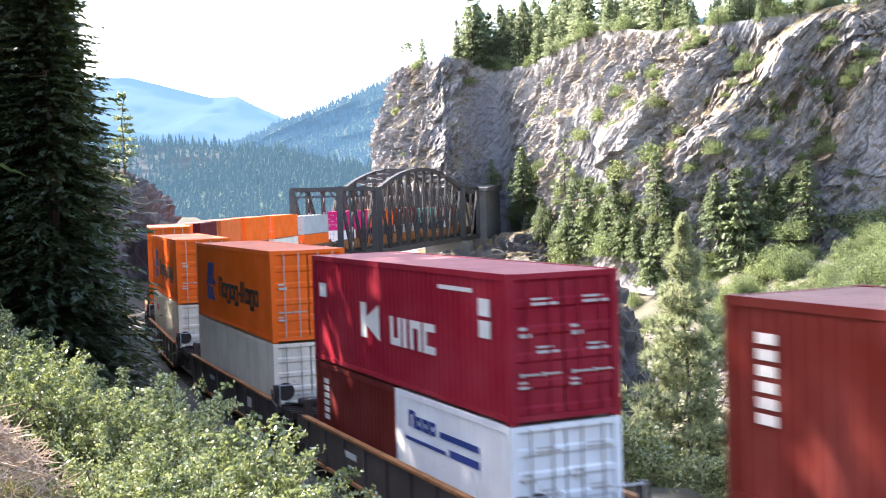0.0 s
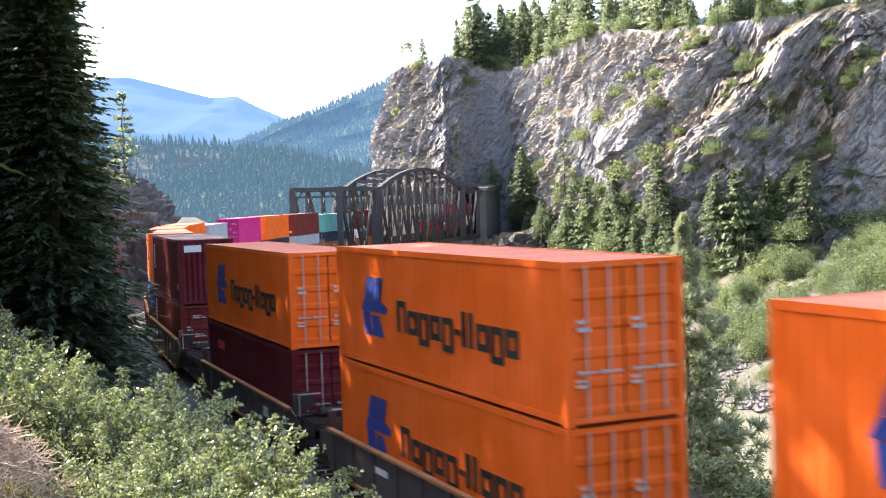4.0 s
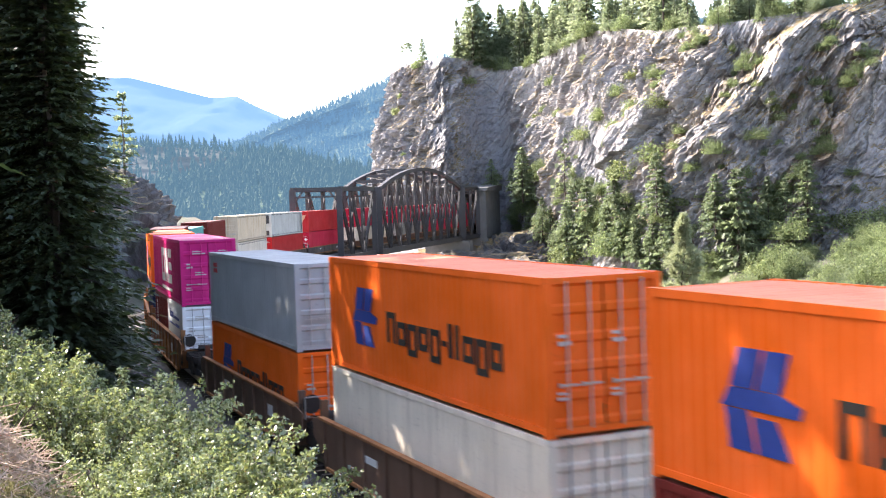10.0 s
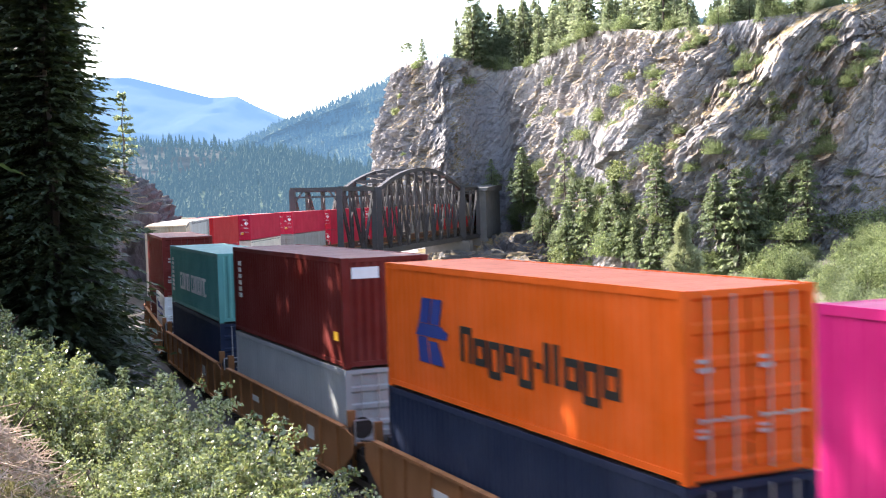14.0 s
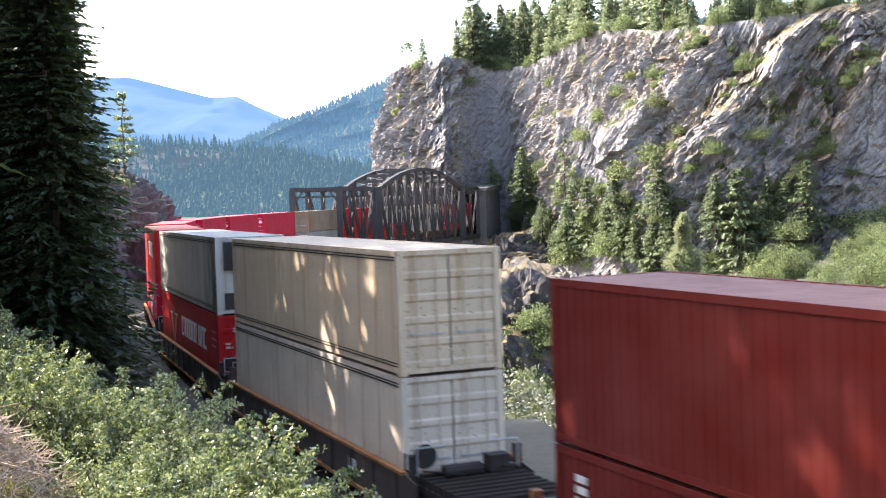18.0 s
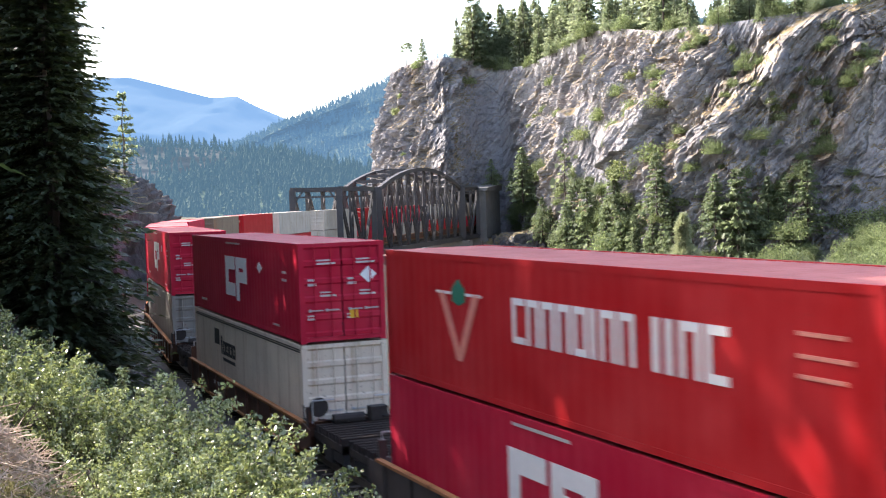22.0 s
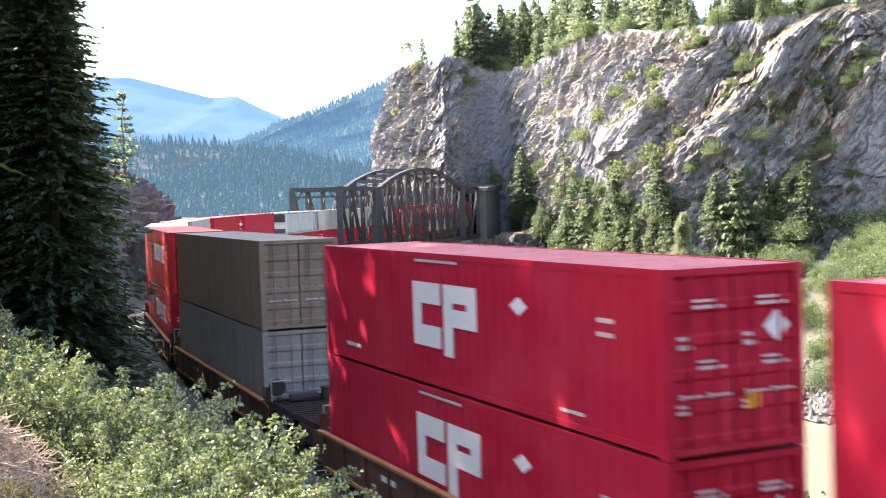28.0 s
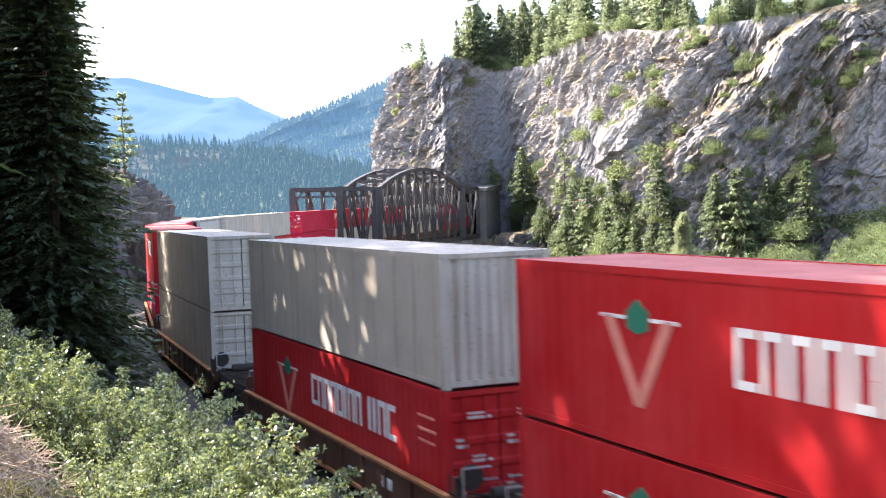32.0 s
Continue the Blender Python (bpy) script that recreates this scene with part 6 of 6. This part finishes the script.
# hedge of leafy brambles in the foreground
BROW = ((-5.6, 6.8), (-4.9, 6.45), (-4.1, 5.9), (-3.4, 5.6), (-2.9, 5.35), (-2.0, 4.95), (-1.55, 4.45))     # x and top of the hedge, 14 m off
k = 0
for y, down in ((17.0, 0.0), (14.6, 0.0), (12.4, 0.15), (10.6, 0.3), (9.0, 0.45)):
    for i, (x, z) in enumerate(BROW):
        if (y > 16 and i > 4) or (y < 13 and i < 1) or (y < 11 and i < 3):
            continue
        f = y / 14
        r = random.Random(int(y * 10 + i))
        px, top = x * f - 0.25 + r.uniform(-0.15, 0.15), 7.38 - (7.38 - z) * f - down + r.uniform(-0.42, 0.10)
        g = at_ground(px, y) - 0.15
        s = min(max((top - g) / 1.5, 0.42), 1.6) * r.uniform(0.85, 1.1)
        plant(("bramble", k % 3), px, y + r.uniform(-0.3, 0.3), top - 1.5 * s, s, "leafy_bush", "sunlit green small-leaved bush on the bank above the track", "bush", "bushes in the foreground")
        k += 1


def blades(seed, n, box, length, mat, name, label):
    """Loose grass blades over a patch of ground."""
    rng = np.random.default_rng(seed)
    P = np.column_stack([rng.uniform(box[0], box[1], n), rng.uniform(box[2], box[3], n)])
    p = np.column_stack([P, height(P)])
    a = rng.random(n) * 6.28
    L = (length * (0.5 + rng.random(n)))[:, None]
    b = np.column_stack([np.cos(a), np.sin(a), 0 * a]) * L * (0.3 + 0.6 * rng.random((n, 1)))
    s = np.column_stack([-np.sin(a), np.cos(a), 0 * a]) * 0.006
    up = np.array([0, 0, 1.0]) * L
    V = np.stack([p - s, p + s, p + b * 0.4 + up * 0.6 + s * .7, p + b * 0.4 + up * 0.6 - s * .7, p + b + up * 0.55], 1)
    return tagged(new(name, soup(name, V, [(0, 1, 2), (0, 2, 3), (3, 2, 4)], mat)), label, "grass", kind="stuff")


def brush(name, x, y, r, n, seed, label):
    """A tangle of dead twigs."""
    rng = random.Random(seed)
    sh = Shape()
    for i in range(n):
        a, k = rng.random() * 6.28, rng.random()
        px, py = x + math.cos(a) * r * k, y + math.sin(a) * r * k
        p = Vector((px, py, at_ground(px, py) + rng.random() * 0.25 + 0.75 * (1 - k * k)))
        q = p + Vector((rng.gauss(0, 0.1), rng.gauss(0, 0.1), rng.gauss(0.0, 0.06)))
        sh.rod(p, q, 0.005, 0.003, 3)
    ob = new(name, sh.mesh(name, TWIG))
    return tagged(ob, label, "brush", kind="stuff")


# pine beside the viewpoint, one branch tip hanging into view
near = thing("overhanging_pine", "dark pine whose branch tip hangs into view", "tree")
part("trunk", Shape().rod((-4.6, 3.4, at_ground(-4.6, 3.4) - 0.4), (-4.5, 3.4, 13.5), 0.2, 0.1, 9), BARK, near)
part("branch", Shape().rod((-4.55, 3.4, 9.4), (-2.6, 3.8, 8.75), 0.04, 0.022, 6).rod((-2.6, 3.8, 8.75), (-1.1, 4.0, 8.06), 0.022, 0.006, 6), BARK, near)
_r = np.random.default_rng(6)
_f = _r.random(420)
_c = np.column_stack([-2.6 + 1.5 * _f, 3.8 + 0.2 * _f, 8.75 - 0.69 * _f])
_q = unit(np.array([0.8, 0.1, -0.35]) + _r.normal(0, 0.55, (420, 3))) * (0.07 + 0.06 * _r.random((420, 1)))
_s = unit(np.cross(_q, _r.normal(0, 1, (420, 3)))) * 0.0012
part("needles", soup("needles", np.stack([_c - _s, _c + _s, _c + _q], 1), [(0, 1, 2)], NEEDLE_DARK), None, near)

TWIG = plain("dry_twigs", (0.42, 0.32, 0.24), 0.9, 0, 0.4, 6.0)
brush("dead_brush", -3.95, 9.8, 0.95, 3600, 3, "tangle of dry dead twigs on the bank")
blades(5, 5000, (-5.0, -2.6, 7.0, 11.0), 0.35, STRAW, "dry_grass", "dry straw-coloured grass on the bank")

# stones of the far shore
rng2 = np.random.default_rng(4)
icos = np.array([(0, 0, 1), (0.9, 0, 0.2), (0.2, 0.9, 0.1), (-0.8, 0.4, 0.2), (-0.5, -0.8, 0.15), (0.5, -0.85, 0.2), (0, 0, -0.7)])
tri = [(0, 1, 2), (0, 2, 3), (0, 3, 4), (0, 4, 5), (0, 5, 1), (6, 2, 1), (6, 3, 2), (6, 4, 3), (6, 5, 4), (6, 1, 5)]
cnt = 9000
seg = rng2.integers(1, 7, cnt)
u = rng2.random((cnt, 1))
q = SHORE[seg] * (1 - u) + SHORE[seg + 1] * u
dd = SHORE[seg + 1] - SHORE[seg]
q = q + np.column_stack([dd[:, 1], -dd[:, 0]]) / np.hypot(dd[:, 0], dd[:, 1])[:, None] * -rng2.uniform(-15, 0.5, (cnt, 1))
sz = 0.14 + 0.52 * rng2.random((cnt, 1, 1)) ** 3
turn_ = rng2.random(cnt) * 6.2832
ct_, st_ = np.cos(turn_)[:, None], np.sin(turn_)[:, None]
I = np.stack([icos[None, :, 0] * ct_ - icos[None, :, 1] * st_, icos[None, :, 0] * st_ + icos[None, :, 1] * ct_, icos[None, :, 2] + icos[None, :, 0] * rng2.normal(0, 0.4, (cnt, 1))], -1)
V = I * sz * (0.6 + 0.8 * rng2.random((cnt, 7, 1))) * np.concatenate([0.8 + 0.6 * rng2.random((cnt, 1, 2)), 0.6 + 0.7 * rng2.random((cnt, 1, 1))], 2) + np.column_stack([q, np.maximum(height(q), WATER_Z) + 0.1])[:, None, :]
tagged(new("shore_stones", soup("shore_stones", np.array(V), tri, ROCK2)), "grey boulders and broken stone along the river shore", "stones", kind="stuff")

# woods on the far slopes
def wood(name, grid, n, h, mat, xr, seed, label, skip=None, levels=7):
    rng = np.random.default_rng(seed)
    G = grid[(grid[:, 0] > xr[0]) & (grid[:, 0] < xr[1])]
    P = G[rng.integers(len(G), size=n * 2)] + rng.normal(0, 1.0, (n * 2, 3)) * np.array([4, 3, 0])
    if skip:
        P = P[~skip(P)]
    P = P[:n]
    n = len(P)
    H = h * (0.45 + 0.9 * rng.random((n, 1, 1)))
    lv = np.arange(levels)[None, :, None]
    z0 = H * (0.04 + 0.96 * lv / levels)
    r = H * 0.23 * (1 - lv / levels) * (0.75 + 0.5 * rng.random((n, levels, 1))) + 0.1
    a = rng.random((n, 1, 1)) * 6.28 + lv * 0.7 + np.arange(4)[None, None, :] * 1.571 + rng.normal(0, 0.25, (n, levels, 4))
    c, s = np.cos(a), np.sin(a)
    zero = np.zeros_like(a)
    tip = np.stack([zero, zero, zero + z0 + H * 0.26], -1)
    lft = np.stack([c * r - s * r * .7, s * r + c * r * .7, zero + z0], -1)
    rgt = np.stack([c * r + s * r * .7, s * r - c * r * .7, zero + z0 - 0.03 * H], -1)
    V = np.stack([tip, lft, rgt], 3) + P[:, None, None, None, :]
    return tagged(new(name, soup(name, V.reshape(-1, 3, 3), [(0, 1, 2)], mat)), label, "woods", kind="stuff")


# the far woods get the same bluish haze glow in their colour
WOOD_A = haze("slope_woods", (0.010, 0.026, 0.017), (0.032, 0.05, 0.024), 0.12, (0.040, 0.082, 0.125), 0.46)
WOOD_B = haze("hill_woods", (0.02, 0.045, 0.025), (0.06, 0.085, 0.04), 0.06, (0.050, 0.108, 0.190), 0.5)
on_scar = lambda p: (np.sin(p[:, 0] * 1.7 + p[:, 2] * 0.9) > -0.25) & (p[:, 0] > -168) & (p[:, 0] < -116) & (p[:, 2] > 8 + (p[:, 0] + 168) * 0.35) & (p[:, 2] < 38)
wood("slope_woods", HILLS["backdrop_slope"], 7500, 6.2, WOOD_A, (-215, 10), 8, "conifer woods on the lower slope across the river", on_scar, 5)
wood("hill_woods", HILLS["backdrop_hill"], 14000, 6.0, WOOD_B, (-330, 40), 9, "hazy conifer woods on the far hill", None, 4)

# unseen wood added behind and beside the viewpoint, blocking low sky light
_g = np.random.default_rng(21)
_p = np.concatenate([np.column_stack([_g.uniform(-75, 45, 900), _g.uniform(-55, -7, 900)]), np.column_stack([_g.uniform(-80, -27, 700), _g.uniform(-7, 60, 700)])])
_p = _p[(_p[:, 0] < -0.5 * _p[:, 1] - 14) | (_p[:, 1] < -6)]
wood("bank_woods", np.column_stack([_p, height(_p) - 0.3]), 420, 17, NEEDLE_DARK, (-90, 60), 12, "unseen conifer wood added around the viewpoint to block low sky light", None, 9)

# small sign and relay case by the line
sign = thing("trackside_sign", "small white sign on a dark post beside the track", "sign")
part("post", Shape().rod((-17.9, 70, -0.8), (-17.9, 70, 3.0), 0.05), DARKSTEEL, sign)
part("plate", Shape().box(-18.0, 69.9, 2.55, -17.55, 69.94, 2.85), MARK["white"], sign, "white sign plate")
case = thing("relay_case", "dark grey metal relay cabinet on the railway shoulder", "cabinet")
part("body", Shape().box(-19.2, 70, -0.9, -18.5, 70.5, 2.0), DARKSTEEL, case)
part("lid", Shape().box(-19.26, 69.94, 2.0, -18.44, 70.56, 2.06), GALV, case)

motions()
